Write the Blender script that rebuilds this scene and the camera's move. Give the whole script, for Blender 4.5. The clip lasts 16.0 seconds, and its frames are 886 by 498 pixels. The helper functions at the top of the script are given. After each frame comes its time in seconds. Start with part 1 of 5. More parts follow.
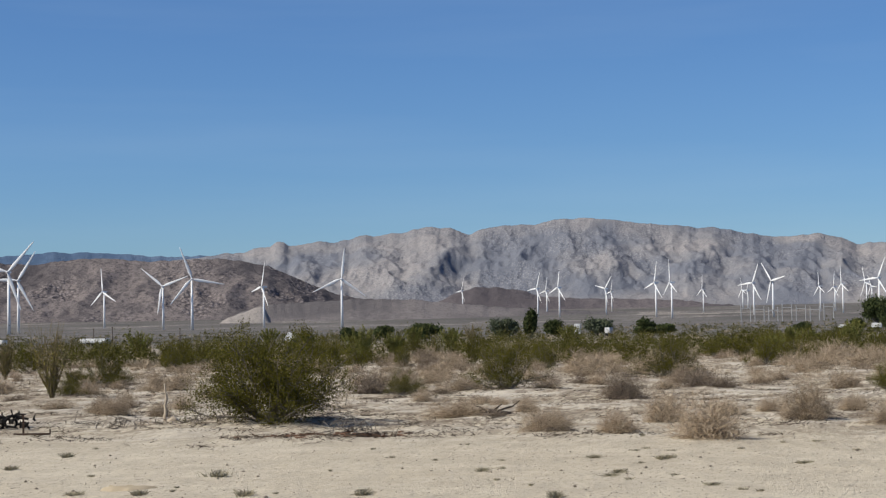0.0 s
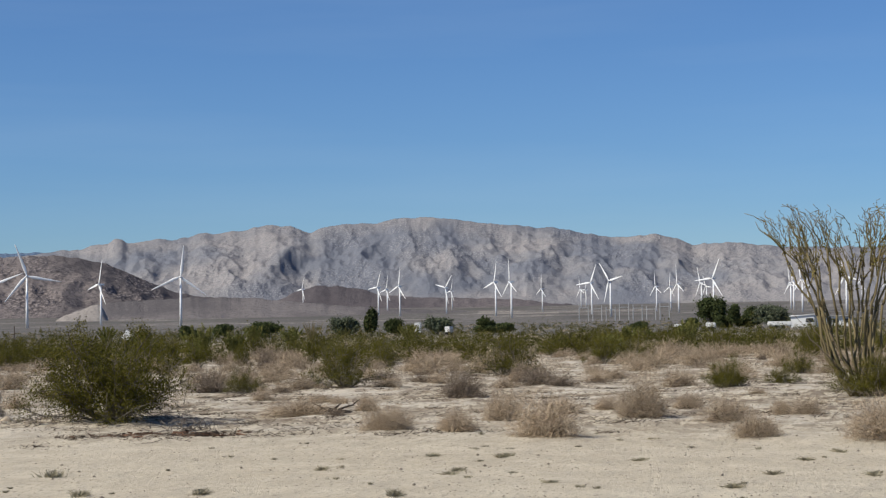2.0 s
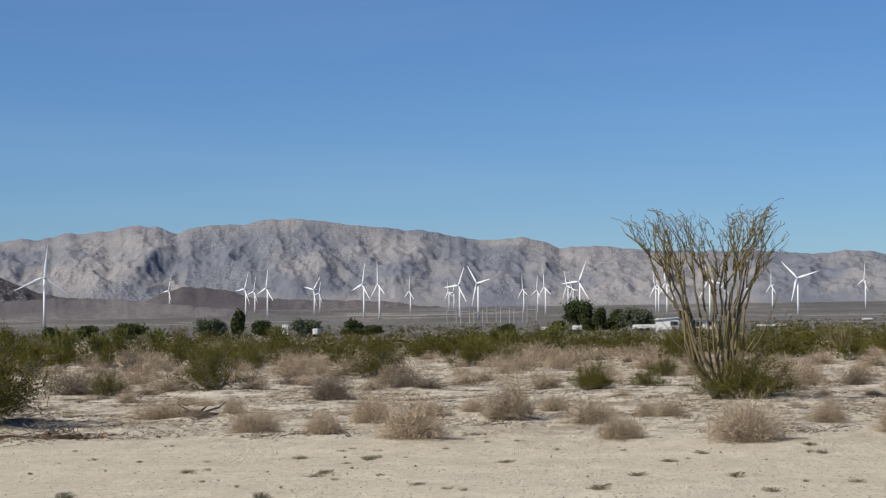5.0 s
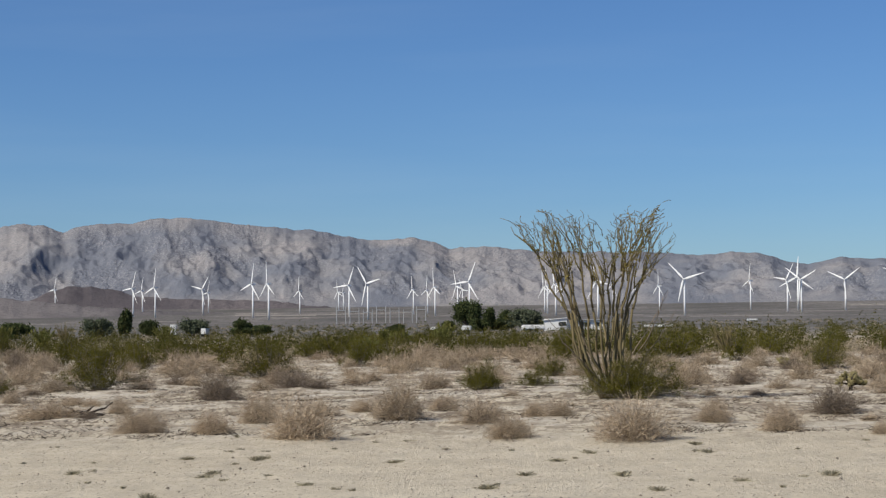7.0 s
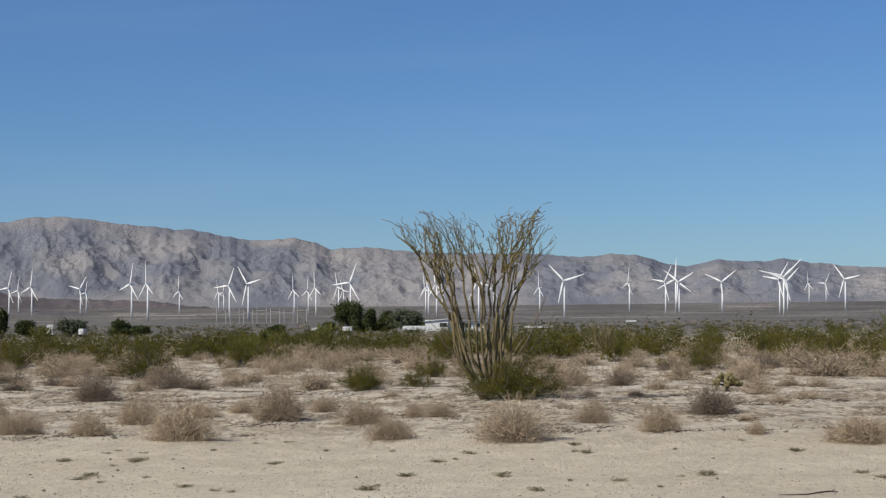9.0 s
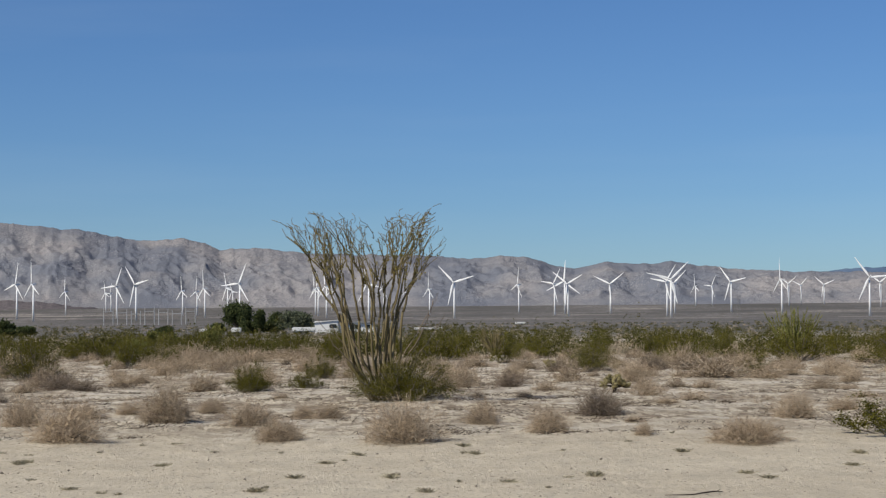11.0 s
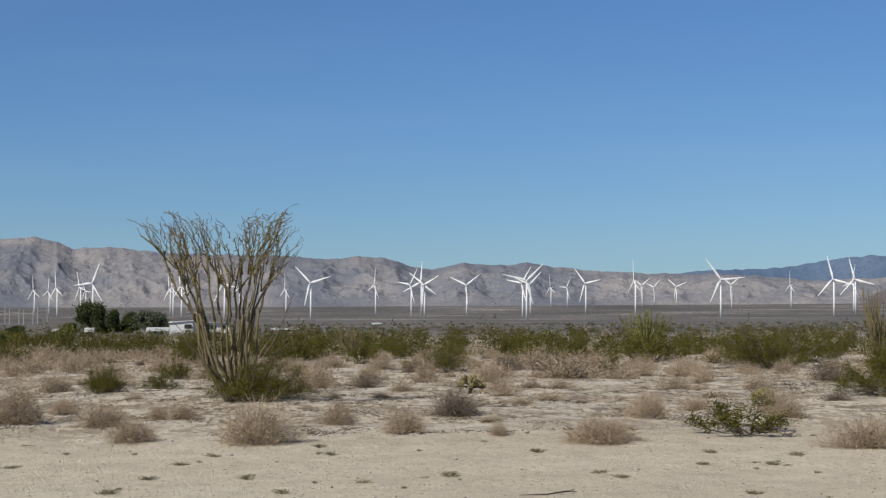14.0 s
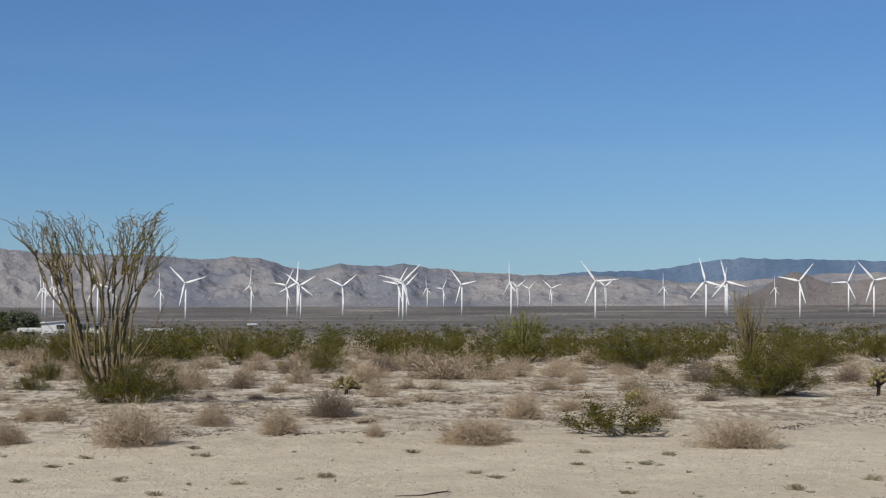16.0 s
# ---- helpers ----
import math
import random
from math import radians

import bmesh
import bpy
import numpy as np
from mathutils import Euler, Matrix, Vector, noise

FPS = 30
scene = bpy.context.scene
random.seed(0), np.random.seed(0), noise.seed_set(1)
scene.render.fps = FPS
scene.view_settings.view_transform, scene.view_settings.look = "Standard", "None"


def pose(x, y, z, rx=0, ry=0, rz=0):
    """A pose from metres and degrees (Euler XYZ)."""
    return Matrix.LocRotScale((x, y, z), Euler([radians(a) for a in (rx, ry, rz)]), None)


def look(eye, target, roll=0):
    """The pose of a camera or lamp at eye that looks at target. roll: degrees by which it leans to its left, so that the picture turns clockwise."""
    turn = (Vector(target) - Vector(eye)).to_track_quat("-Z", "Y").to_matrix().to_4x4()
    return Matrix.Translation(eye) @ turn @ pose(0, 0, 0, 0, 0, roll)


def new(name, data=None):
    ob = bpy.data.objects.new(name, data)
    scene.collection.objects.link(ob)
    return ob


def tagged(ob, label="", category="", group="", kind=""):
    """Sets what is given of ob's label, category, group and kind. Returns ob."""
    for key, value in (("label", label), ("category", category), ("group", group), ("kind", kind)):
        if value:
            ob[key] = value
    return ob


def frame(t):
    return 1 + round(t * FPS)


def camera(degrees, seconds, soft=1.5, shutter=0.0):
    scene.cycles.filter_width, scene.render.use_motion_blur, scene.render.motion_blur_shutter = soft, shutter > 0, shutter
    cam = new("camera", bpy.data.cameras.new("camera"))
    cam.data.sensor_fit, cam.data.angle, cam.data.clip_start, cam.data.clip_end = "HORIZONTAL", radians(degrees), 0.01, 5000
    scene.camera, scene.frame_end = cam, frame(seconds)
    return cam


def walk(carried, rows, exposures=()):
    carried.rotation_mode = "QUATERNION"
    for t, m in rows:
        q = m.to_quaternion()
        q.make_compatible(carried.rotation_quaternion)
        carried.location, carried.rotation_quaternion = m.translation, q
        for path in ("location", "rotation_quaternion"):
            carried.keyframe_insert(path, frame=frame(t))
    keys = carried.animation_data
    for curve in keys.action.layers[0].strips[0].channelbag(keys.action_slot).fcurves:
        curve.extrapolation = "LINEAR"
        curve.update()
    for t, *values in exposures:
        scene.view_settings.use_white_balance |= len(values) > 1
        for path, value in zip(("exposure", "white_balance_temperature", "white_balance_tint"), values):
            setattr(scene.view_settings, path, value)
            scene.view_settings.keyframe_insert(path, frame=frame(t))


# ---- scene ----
# ---- camera: a head turning on a tripod beside the dirt track ----
EYE = 1.7
cam = camera(28.02, 16.0, soft=1.3)
TURNS = [
    (0, 14.881, 2.583, 1.075),
    (0.5, 13.711, 2.504, 1.057),
    (1, 12.431, 2.483, 1.001),
    (1.5, 10.971, 2.477, 0.962),
    (2, 9.739, 2.453, 0.945),
    (2.5, 9.478, 2.449, 0.945),
    (3, 9.082, 2.462, 0.926),
    (3.5, 8.230, 2.452, 0.873),
    (4, 7.296, 2.441, 0.846),
    (4.2, 6.929, 2.447, 0.831),
    (6.3, 3.147, 2.436, 0.712),
    (6.5, 2.784, 2.427, 0.700),
    (7, 1.923, 2.422, 0.688),
    (7.5, 1.010, 2.421, 0.636),
    (8, 0.000, 2.420, 0.600),
    (8.5, -1.010, 2.415, 0.587),
    (9, -1.911, 2.412, 0.546),
    (9.2, -2.265, 2.435, 0.528),
    (11.3, -5.967, 2.416, 0.422),
    (11.5, -6.286, 2.411, 0.414),
    (12, -6.935, 2.407, 0.403),
    (12.5, -7.546, 2.416, 0.365),
    (13, -8.228, 2.416, 0.350),
    (13.5, -9.065, 2.423, 0.331),
    (14, -10.084, 2.421, 0.292),
    (14.5, -11.427, 2.429, 0.252),
    (15, -12.316, 2.429, 0.239),
    (15.5, -13.187, 2.439, 0.201),
    (16, -14.073, 2.435, 0.197),
]
walk(cam, [(t, pose(0, 0, EYE, 90 + pitch, roll, yaw)) for t, yaw, pitch, roll in TURNS],
     exposures=((0, 0.08), (4, 0.09), (9, -0.07), (16, -0.11)))

# ---- light: clear autumn morning, sun from behind on the left ----
SUN_AZ, SUN_EL = radians(-124.0), radians(43.0)   # azimuth clockwise from +y
world = bpy.data.worlds.new("sky")
scene.world = world
world.use_nodes = True
wn = world.node_tree
sky = wn.nodes.new("ShaderNodeTexSky")
sky.sky_type = "NISHITA"
sky.sun_disc = False
sky.sun_elevation, sky.sun_rotation = SUN_EL, SUN_AZ
sky.altitude, sky.air_density, sky.dust_density, sky.ozone_density = 100.0, 1.0, 0.1, 4.0
tint = wn.nodes.new("ShaderNodeMix")   # clear, dry desert air: a deeper blue than the standard atmosphere
tint.data_type, tint.blend_type = "RGBA", "MULTIPLY"
tint.inputs[0].default_value = 1.0
tint.inputs[7].default_value = (0.43, 0.60, 0.835, 1)
wn.links.new(sky.outputs[0], tint.inputs[6])
# thin high cirrus, barely there
where = wn.nodes.new("ShaderNodeTexCoord")
stretch = wn.nodes.new("ShaderNodeMapping")
stretch.inputs["Scale"].default_value = (1.6, 1.6, 17.0)
stretch.inputs["Rotation"].default_value = (0.06, 0.0, 0.0)
wisp = wn.nodes.new("ShaderNodeTexNoise")
wisp.inputs["Scale"].default_value, wisp.inputs["Detail"].default_value, wisp.inputs["Roughness"].default_value = 1.0, 5, 0.55
thin_veil = wn.nodes.new("ShaderNodeValToRGB")
for e, (at_pos, v) in zip(thin_veil.color_ramp.elements, ((0.50, 0.0), (0.70, 0.05))):
    e.position, e.color = at_pos, (v, v, v, 1)
cloud = wn.nodes.new("ShaderNodeMix")
cloud.data_type = "RGBA"
cloud.inputs[7].default_value = (5.6, 6.6, 7.2, 1)
wn.links.new(where.outputs["Generated"], stretch.inputs["Vector"])
wn.links.new(stretch.outputs[0], wisp.inputs["Vector"])
wn.links.new(wisp.outputs["Fac"], thin_veil.inputs[0])
wn.links.new(thin_veil.outputs[0], cloud.inputs[0])
wn.links.new(tint.outputs[2], cloud.inputs[6])
wn.links.new(cloud.outputs[2], wn.nodes["Background"].inputs[0])
wn.nodes["Background"].inputs[1].default_value = 0.106
sun = new("sun", bpy.data.lights.new("sun", "SUN"))
sun.data.energy, sun.data.angle, sun.data.color = 4.9, radians(0.55), (1.0, 0.94, 0.82)
SUN_DIR = Vector((math.sin(SUN_AZ) * math.cos(SUN_EL), math.cos(SUN_AZ) * math.cos(SUN_EL), math.sin(SUN_EL)))
sun.matrix_world = look(SUN_DIR * 100, (0, 0, 0))


# ---- materials ----
class Nodes:
    """Short hand for building a node material."""

    def __init__(self, name, rough=0.85, spec=0.2):
        self.mat = bpy.data.materials.new(name)
        self.mat.use_nodes = True
        self.tree = self.mat.node_tree
        self.bsdf = self.tree.nodes["Principled BSDF"]
        self.bsdf.inputs["Roughness"].default_value = rough
        self.bsdf.inputs["Specular IOR Level"].default_value = spec
        self.coord = self.tree.nodes.new("ShaderNodeNewGeometry").outputs["Position"]

    def add(self, kind):
        return self.tree.nodes.new(kind)

    def link(self, a, b):
        self.tree.links.new(a, b)

    def scaled(self, s):
        m = self.add("ShaderNodeMapping")
        m.inputs["Scale"].default_value = s if isinstance(s, tuple) else (s, s, s)
        self.link(self.coord, m.inputs["Vector"])
        return m.outputs[0]

    def noise(self, s, detail=6, rough=0.6):
        n = self.add("ShaderNodeTexNoise")
        n.inputs["Scale"].default_value = 1.0
        n.inputs["Detail"].default_value = detail
        n.inputs["Roughness"].default_value = rough
        self.link(self.scaled(s), n.inputs["Vector"])
        return n.outputs["Fac"]

    def voronoi(self, s, feature="F1"):
        n = self.add("ShaderNodeTexVoronoi")
        n.feature = feature
        n.inputs["Scale"].default_value = 1.0
        self.link(self.scaled(s), n.inputs["Vector"])
        return n.outputs["Distance"]

    def ramp(self, fac, *stops):
        r = self.add("ShaderNodeValToRGB")
        while len(r.color_ramp.elements) < len(stops):
            r.color_ramp.elements.new(0.5)
        for e, (p, c) in zip(r.color_ramp.elements, stops):
            e.position = p
            e.color = (c, c, c, 1) if isinstance(c, (int, float)) else (*c, 1)
        self.link(fac, r.inputs[0])
        return r.outputs[0]

    def mix(self, fac, a, b, how="MIX"):
        m = self.add("ShaderNodeMix")
        m.data_type, m.blend_type = "RGBA", how
        for sock, v in ((m.inputs[0], fac), (m.inputs[6], a), (m.inputs[7], b)):
            if isinstance(v, (int, float)):
                sock.default_value = v
            elif isinstance(v, tuple):
                sock.default_value = (*v, 1)
            else:
                self.link(v, sock)
        return m.outputs[2]

    def math(self, op, a, b=0.0):
        m = self.add("ShaderNodeMath")
        m.operation = op
        for sock, v in zip(m.inputs, (a, b)):
            if isinstance(v, (int, float)):
                sock.default_value = v
            else:
                self.link(v, sock)
        return m.outputs[0]

    def island(self):
        return self.add("ShaderNodeNewGeometry").outputs["Random Per Island"]

    def each(self):
        return self.add("ShaderNodeObjectInfo").outputs["Random"]

    def bump(self, height, strength, distance):
        b = self.add("ShaderNodeBump")
        b.inputs["Strength"].default_value = strength
        b.inputs["Distance"].default_value = distance
        self.link(height, b.inputs["Height"])
        self.link(b.outputs[0], self.bsdf.inputs["Normal"])

    def colour(self, c):
        if isinstance(c, tuple):
            self.bsdf.inputs["Base Color"].default_value = (*c, 1)
        else:
            self.link(c, self.bsdf.inputs["Base Color"])
        return self.mat


def plain(name, c, rough=0.6, metal=0.0, vary=0.12, scale=3.0):
    n = Nodes(name, rough)
    n.bsdf.inputs["Metallic"].default_value = metal
    dark = tuple(v * (1 - vary) for v in c)
    return n.colour(n.mix(n.noise(scale), dark, c))


def foliage(name, *cols, thin=0.0):
    """Leaf, twig or bark: a tint for each piece, a shade for each plant; thin leaves let light through."""
    n = Nodes(name, 0.9, 0.04)
    k = len(cols)
    tint = n.ramp(n.island(), *[(i / max(1, k - 1), c) for i, c in enumerate(cols)])
    shade = n.ramp(n.each(), (0.0, 0.84), (1.0, 1.12))
    col = n.mix(1.0, tint, shade, "MULTIPLY")
    if thin:
        glow = n.add("ShaderNodeBsdfTranslucent")
        n.link(col, glow.inputs["Color"])
        both = n.add("ShaderNodeMixShader")
        both.inputs[0].default_value = thin
        n.link(n.bsdf.outputs[0], both.inputs[1])
        n.link(glow.outputs[0], both.inputs[2])
        n.link(both.outputs[0], n.tree.nodes["Material Output"].inputs["Surface"])
    return n.colour(col)


def ground_material():
    n = Nodes("desert_sand", 0.95, 0.1)
    broad, fine, grit = n.noise(0.10, 5), n.noise(1.3, 8, 0.65), n.noise(22.0, 4, 0.7)
    sand = n.mix(n.ramp(broad, (0.38, 0.0), (0.62, 1.0)), (0.59, 0.512, 0.378), (0.645, 0.57, 0.432))
    sand = n.mix(n.ramp(fine, (0.35, 0.0), (0.7, 1.0)), sand, n.mix(1.0, sand, (0.86, 0.84, 0.82), "MULTIPLY"))
    sand = n.mix(n.ramp(grit, (0.55, 0.0), (0.75, 0.55)), sand, (0.30, 0.25, 0.19))
    speckle = n.noise(55.0, 3, 0.8)
    sand = n.mix(n.ramp(speckle, (0.53, 0.0), (0.60, 0.5)), sand, (0.30, 0.255, 0.195))
    sand = n.mix(n.ramp(speckle, (0.38, 0.4), (0.46, 0.0)), sand, (0.62, 0.56, 0.46))
    mottle = n.noise((2.6, 1.1, 1.0), 7, 0.72)
    sand = n.mix(n.ramp(mottle, (0.48, 0.0), (0.62, 0.40)), sand, (0.40, 0.35, 0.275))
    sand = n.mix(n.ramp(mottle, (0.34, 0.5), (0.46, 0.0)), sand, (0.66, 0.59, 0.46))
    crumbs = n.noise((16.0, 5.0, 1.0), 5, 0.75)
    sand = n.mix(n.ramp(crumbs, (0.56, 0.0), (0.62, 0.75)), sand, (0.24, 0.205, 0.16))
    rut = n.ramp(n.noise((0.05, 0.55, 1.0), 5, 0.6), (0.46, 0.0), (0.56, 0.2))
    sand = n.mix(rut, sand, (0.37, 0.315, 0.235))
    pebble = n.ramp(n.voronoi(7.0), (0.0, 1.0), (0.10, 1.0), (0.16, 0.0))
    sand = n.mix(n.math("MULTIPLY", pebble, n.ramp(n.noise(0.9, 3), (0.52, 0.0), (0.6, 0.8))), sand, (0.20, 0.165, 0.13))
    # dry litter and low stubble on the scrub flat, away from the graded track
    sep = n.add("ShaderNodeSeparateXYZ")
    n.link(n.coord, sep.inputs[0])
    off = n.math("ADD", sep.outputs[1], n.math("MULTIPLY", sep.outputs[0], -0.02))
    flat = n.ramp(n.math("DIVIDE", n.math("SUBTRACT", n.math("ADD", off, n.math("MULTIPLY", fine, 3.0)), 25.0), 8.0), (0.0, 0.0), (1.0, 1.0))
    litter = n.math("MAXIMUM", n.ramp(n.noise((1.0, 0.42, 1.0), 5, 0.62), (0.495, 0.0), (0.53, 0.45)), n.ramp(n.noise((2.4, 0.9, 1.0), 4, 0.62), (0.52, 0.0), (0.545, 0.85)))
    litter = n.math("MAXIMUM", litter, n.ramp(n.noise((7.0, 2.4, 1.0), 4, 0.65), (0.535, 0.0), (0.555, 1.0)))
    brown = n.mix(n.noise(5.0, 6, 0.7), (0.105, 0.08, 0.056), (0.27, 0.21, 0.15))
    sand = n.mix(n.math("MULTIPLY", n.math("MULTIPLY", litter, flat), 0.95), sand, brown)
    pale = n.ramp(n.noise((0.35, 0.3, 1.0), 7, 0.7), (0.49, 0.0), (0.61, 0.65))
    sand = n.mix(n.math("MULTIPLY", pale, flat), sand, (0.64, 0.58, 0.475))
    # far plain: closed creosote scrub with bare washes
    dist = n.add("ShaderNodeVectorMath")
    dist.operation = "LENGTH"
    n.link(n.coord, dist.inputs[0])
    far = n.ramp(n.math("DIVIDE", dist.outputs["Value"], 1000.0), (0.10, 0.0), (0.32, 1.0))
    across = n.add("ShaderNodeCombineXYZ")   # washes and tracks run along the fan's contours
    n.link(n.math("MULTIPLY", sep.outputs[0], 0.0030), across.inputs[0])
    n.link(n.math("MULTIPLY", dist.outputs["Value"], 0.0036), across.inputs[1])
    band = n.add("ShaderNodeTexNoise")
    band.inputs["Scale"].default_value, band.inputs["Detail"].default_value, band.inputs["Roughness"].default_value = 1.0, 8, 0.7
    n.link(across.outputs[0], band.inputs["Vector"])
    wash = n.ramp(band.outputs["Fac"], (0.39, 0.0), (0.50, 0.5), (0.62, 1.0))
    scrub = n.mix(wash, (0.092, 0.088, 0.082), (0.212, 0.194, 0.178))
    scrub = n.mix(n.ramp(band.outputs["Fac"], (0.585, 0.0), (0.61, 0.85)), scrub, (0.34, 0.30, 0.26))
    scrub = n.mix(n.ramp(n.noise((0.09, 0.022, 1.0), 5, 0.75), (0.46, 0.0), (0.56, 0.8)), scrub, (0.10, 0.09, 0.075))
    n.bump(n.math("ADD", n.math("MULTIPLY", fine, 0.5), n.math("ADD", n.math("MULTIPLY", grit, 0.2), n.math("ADD", n.math("MULTIPLY", speckle, 0.1), n.math("MULTIPLY", crumbs, 0.25)))), 0.75, 0.14)
    return n.colour(n.mix(far, sand, scrub))


def rock_material(name, light, mid, dark, speck, stones=0.55, rough=0.5, fine=1.0):
    """Weathered rock slope: broad tone, scrub specks, and fields of pale boulders."""
    n = Nodes(name, 0.95, 0.05)
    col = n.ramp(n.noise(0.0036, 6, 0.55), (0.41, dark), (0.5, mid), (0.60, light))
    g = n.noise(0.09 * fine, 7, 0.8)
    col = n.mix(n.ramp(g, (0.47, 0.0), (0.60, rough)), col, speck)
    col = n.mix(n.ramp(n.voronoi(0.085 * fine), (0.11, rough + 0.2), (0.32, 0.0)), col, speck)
    b = n.voronoi(0.11 * fine)
    field = n.ramp(n.noise(0.0065, 6, 0.65), (0.49, 0.0), (0.57, stones))
    pale = tuple(min(1.0, v * 1.3) for v in light)
    col = n.mix(n.math("MULTIPLY", field, n.ramp(b, (0.22, 1.0), (0.42, 0.0))), col, pale)
    col = n.mix(n.math("MULTIPLY", field, n.ramp(b, (0.55, 0.0), (0.75, 0.9))), col, speck)
    n.bump(n.math("ADD", n.math("MULTIPLY", g, 0.6), n.math("MULTIPLY", field, n.math("SUBTRACT", 0.6, b))), 0.6, 9.0)
    return n.colour(col)


M_GROUND = ground_material()
# granite greys cooled towards blue: distance haze and bluish shade in the colour
M_MAIN_HAZED = rock_material("hazed_granite", (0.290, 0.272, 0.266), (0.222, 0.219, 0.229), (0.162, 0.172, 0.200), (0.146, 0.150, 0.168), 0.5, 0.5, 1.5)
M_BOULDER = rock_material("boulder_hill", (0.205, 0.176, 0.166), (0.142, 0.124, 0.121), (0.098, 0.087, 0.088), (0.070, 0.062, 0.065), 0.9, 0.75)
M_LOW = rock_material("brown_hill", (0.195, 0.175, 0.168), (0.155, 0.139, 0.136), (0.120, 0.109, 0.109), (0.102, 0.093, 0.093), 0.15)
M_KNOLL = rock_material("dark_hill", (0.150, 0.130, 0.130), (0.118, 0.103, 0.106), (0.092, 0.081, 0.086), (0.078, 0.069, 0.074), 0.15)
# blue of distance haze put into the rock colour of mesa and back ridge
M_HAZE_BLUE = rock_material("far_mesa", (0.125, 0.172, 0.245), (0.098, 0.145, 0.220), (0.078, 0.120, 0.190), (0.070, 0.108, 0.172), 0.1)
# pale tones carry the sunlit left flank of the brown hill
M_LIT_FAN = rock_material("pale_fan", (0.36, 0.325, 0.295), (0.30, 0.27, 0.245), (0.24, 0.215, 0.20), (0.20, 0.18, 0.165), 0.1)
M_WHITE = plain("turbine_white", (0.82, 0.82, 0.81), 0.4, 0.0, 0.04, 0.02)
M_CREO = foliage("creosote_leaf", (0.052, 0.051, 0.008), (0.078, 0.074, 0.011), (0.102, 0.095, 0.016), (0.130, 0.117, 0.024), (0.162, 0.140, 0.038), thin=0.10)
M_FAR_CREO = foliage("far_creosote_leaf", (0.045, 0.046, 0.010), (0.068, 0.066, 0.016), (0.094, 0.087, 0.025), (0.140, 0.123, 0.054), thin=0.12)
M_FAR_DRY = foliage("far_dry_twig", (0.20, 0.165, 0.115), (0.30, 0.25, 0.175), (0.40, 0.335, 0.24))
M_GRAVEL = foliage("stone", (0.16, 0.13, 0.10), (0.26, 0.22, 0.175))
M_STEM = foliage("grey_bark", (0.10, 0.085, 0.07), (0.19, 0.165, 0.14))
M_DRY = foliage("dry_twig", (0.17, 0.126, 0.083), (0.325, 0.249, 0.169), (0.44, 0.347, 0.243), (0.535, 0.437, 0.318))
M_GREY = foliage("grey_twig", (0.10, 0.078, 0.058), (0.195, 0.152, 0.114), (0.30, 0.243, 0.185))
# dark twig colour that stands in for shade in shrubs and on the flat
M_SHADE_TWIG = foliage("shade_twig", (0.055, 0.042, 0.032), (0.10, 0.078, 0.058), (0.15, 0.118, 0.09))
M_OCO = foliage("ocotillo_bark", (0.09, 0.075, 0.042), (0.16, 0.13, 0.07), (0.23, 0.185, 0.105))
M_OCO_LEAF = foliage("ocotillo_leaf", (0.17, 0.15, 0.035), (0.26, 0.21, 0.06), (0.12, 0.12, 0.03))
M_OCO_GREEN = foliage("ocotillo_green", (0.11, 0.125, 0.03), (0.17, 0.17, 0.05), (0.23, 0.21, 0.08))
M_TREE = foliage("tree_leaf", (0.040, 0.054, 0.022), (0.066, 0.082, 0.032), (0.100, 0.112, 0.048), thin=0.2)
M_TREE_GREY = foliage("grey_tree_leaf", (0.062, 0.078, 0.046), (0.098, 0.112, 0.070), (0.138, 0.148, 0.098))
M_CHOLLA = foliage("cholla_spine", (0.14, 0.12, 0.05), (0.23, 0.195, 0.09), (0.35, 0.30, 0.165))
M_DEAD = plain("dead_wood", (0.06, 0.047, 0.037), 0.9, 0, 0.5, 12.0)
M_BLEACHED = plain("bleached_wood", (0.52, 0.43, 0.32), 0.85, 0, 0.4, 9.0)
M_STEEL = plain("galvanised_steel", (0.40, 0.40, 0.395), 0.6, 0.1)
M_WALL = plain("white_wall", (0.74, 0.73, 0.70), 0.6, 0, 0.1, 0.8)
M_DARKGLASS = plain("dark_window", (0.03, 0.035, 0.04), 0.15)
M_RUST = plain("rusty_iron", (0.10, 0.065, 0.045), 0.8, 0.3, 0.5, 14.0)
M_BROWN = plain("brown_bark_litter", (0.17, 0.095, 0.06), 0.95, 0, 0.5, 5.0)


# ---- mesh helpers ----
def mesh_of(name, verts, faces, material, smooth=False):
    me = bpy.data.meshes.new(name)
    me.from_pydata([tuple(v) for v in np.asarray(verts, float)], [], [tuple(int(i) for i in f) for f in faces])
    me.materials.append(material)
    if smooth:
        me.polygons.foreach_set("use_smooth", [True] * len(me.polygons))
    me.update()
    return me


def part(name, data, material, parent, label=""):
    """A mesh, or a bmesh, as one object under a thing or a part."""
    if isinstance(data, bmesh.types.BMesh):
        me = bpy.data.meshes.new(name)
        data.to_mesh(me)
        data.free()
        me.materials.append(material)
    else:
        me = data
    ob = new(name, me)
    ob.parent = parent
    return tagged(ob, label)


def thing(name, m, label, category, group="", kind=""):
    ob = new(name)
    ob.empty_display_size = 0.2
    ob.matrix_basis = m
    return tagged(ob, label, category, group, kind)


def join(*pieces):
    verts, faces, at = [], [], 0
    for v, f in pieces:
        v = np.asarray(v, float).reshape(-1, 3)
        verts.append(v)
        faces += [tuple(i + at for i in q) for q in f]
        at += len(v)
    return np.concatenate(verts), faces


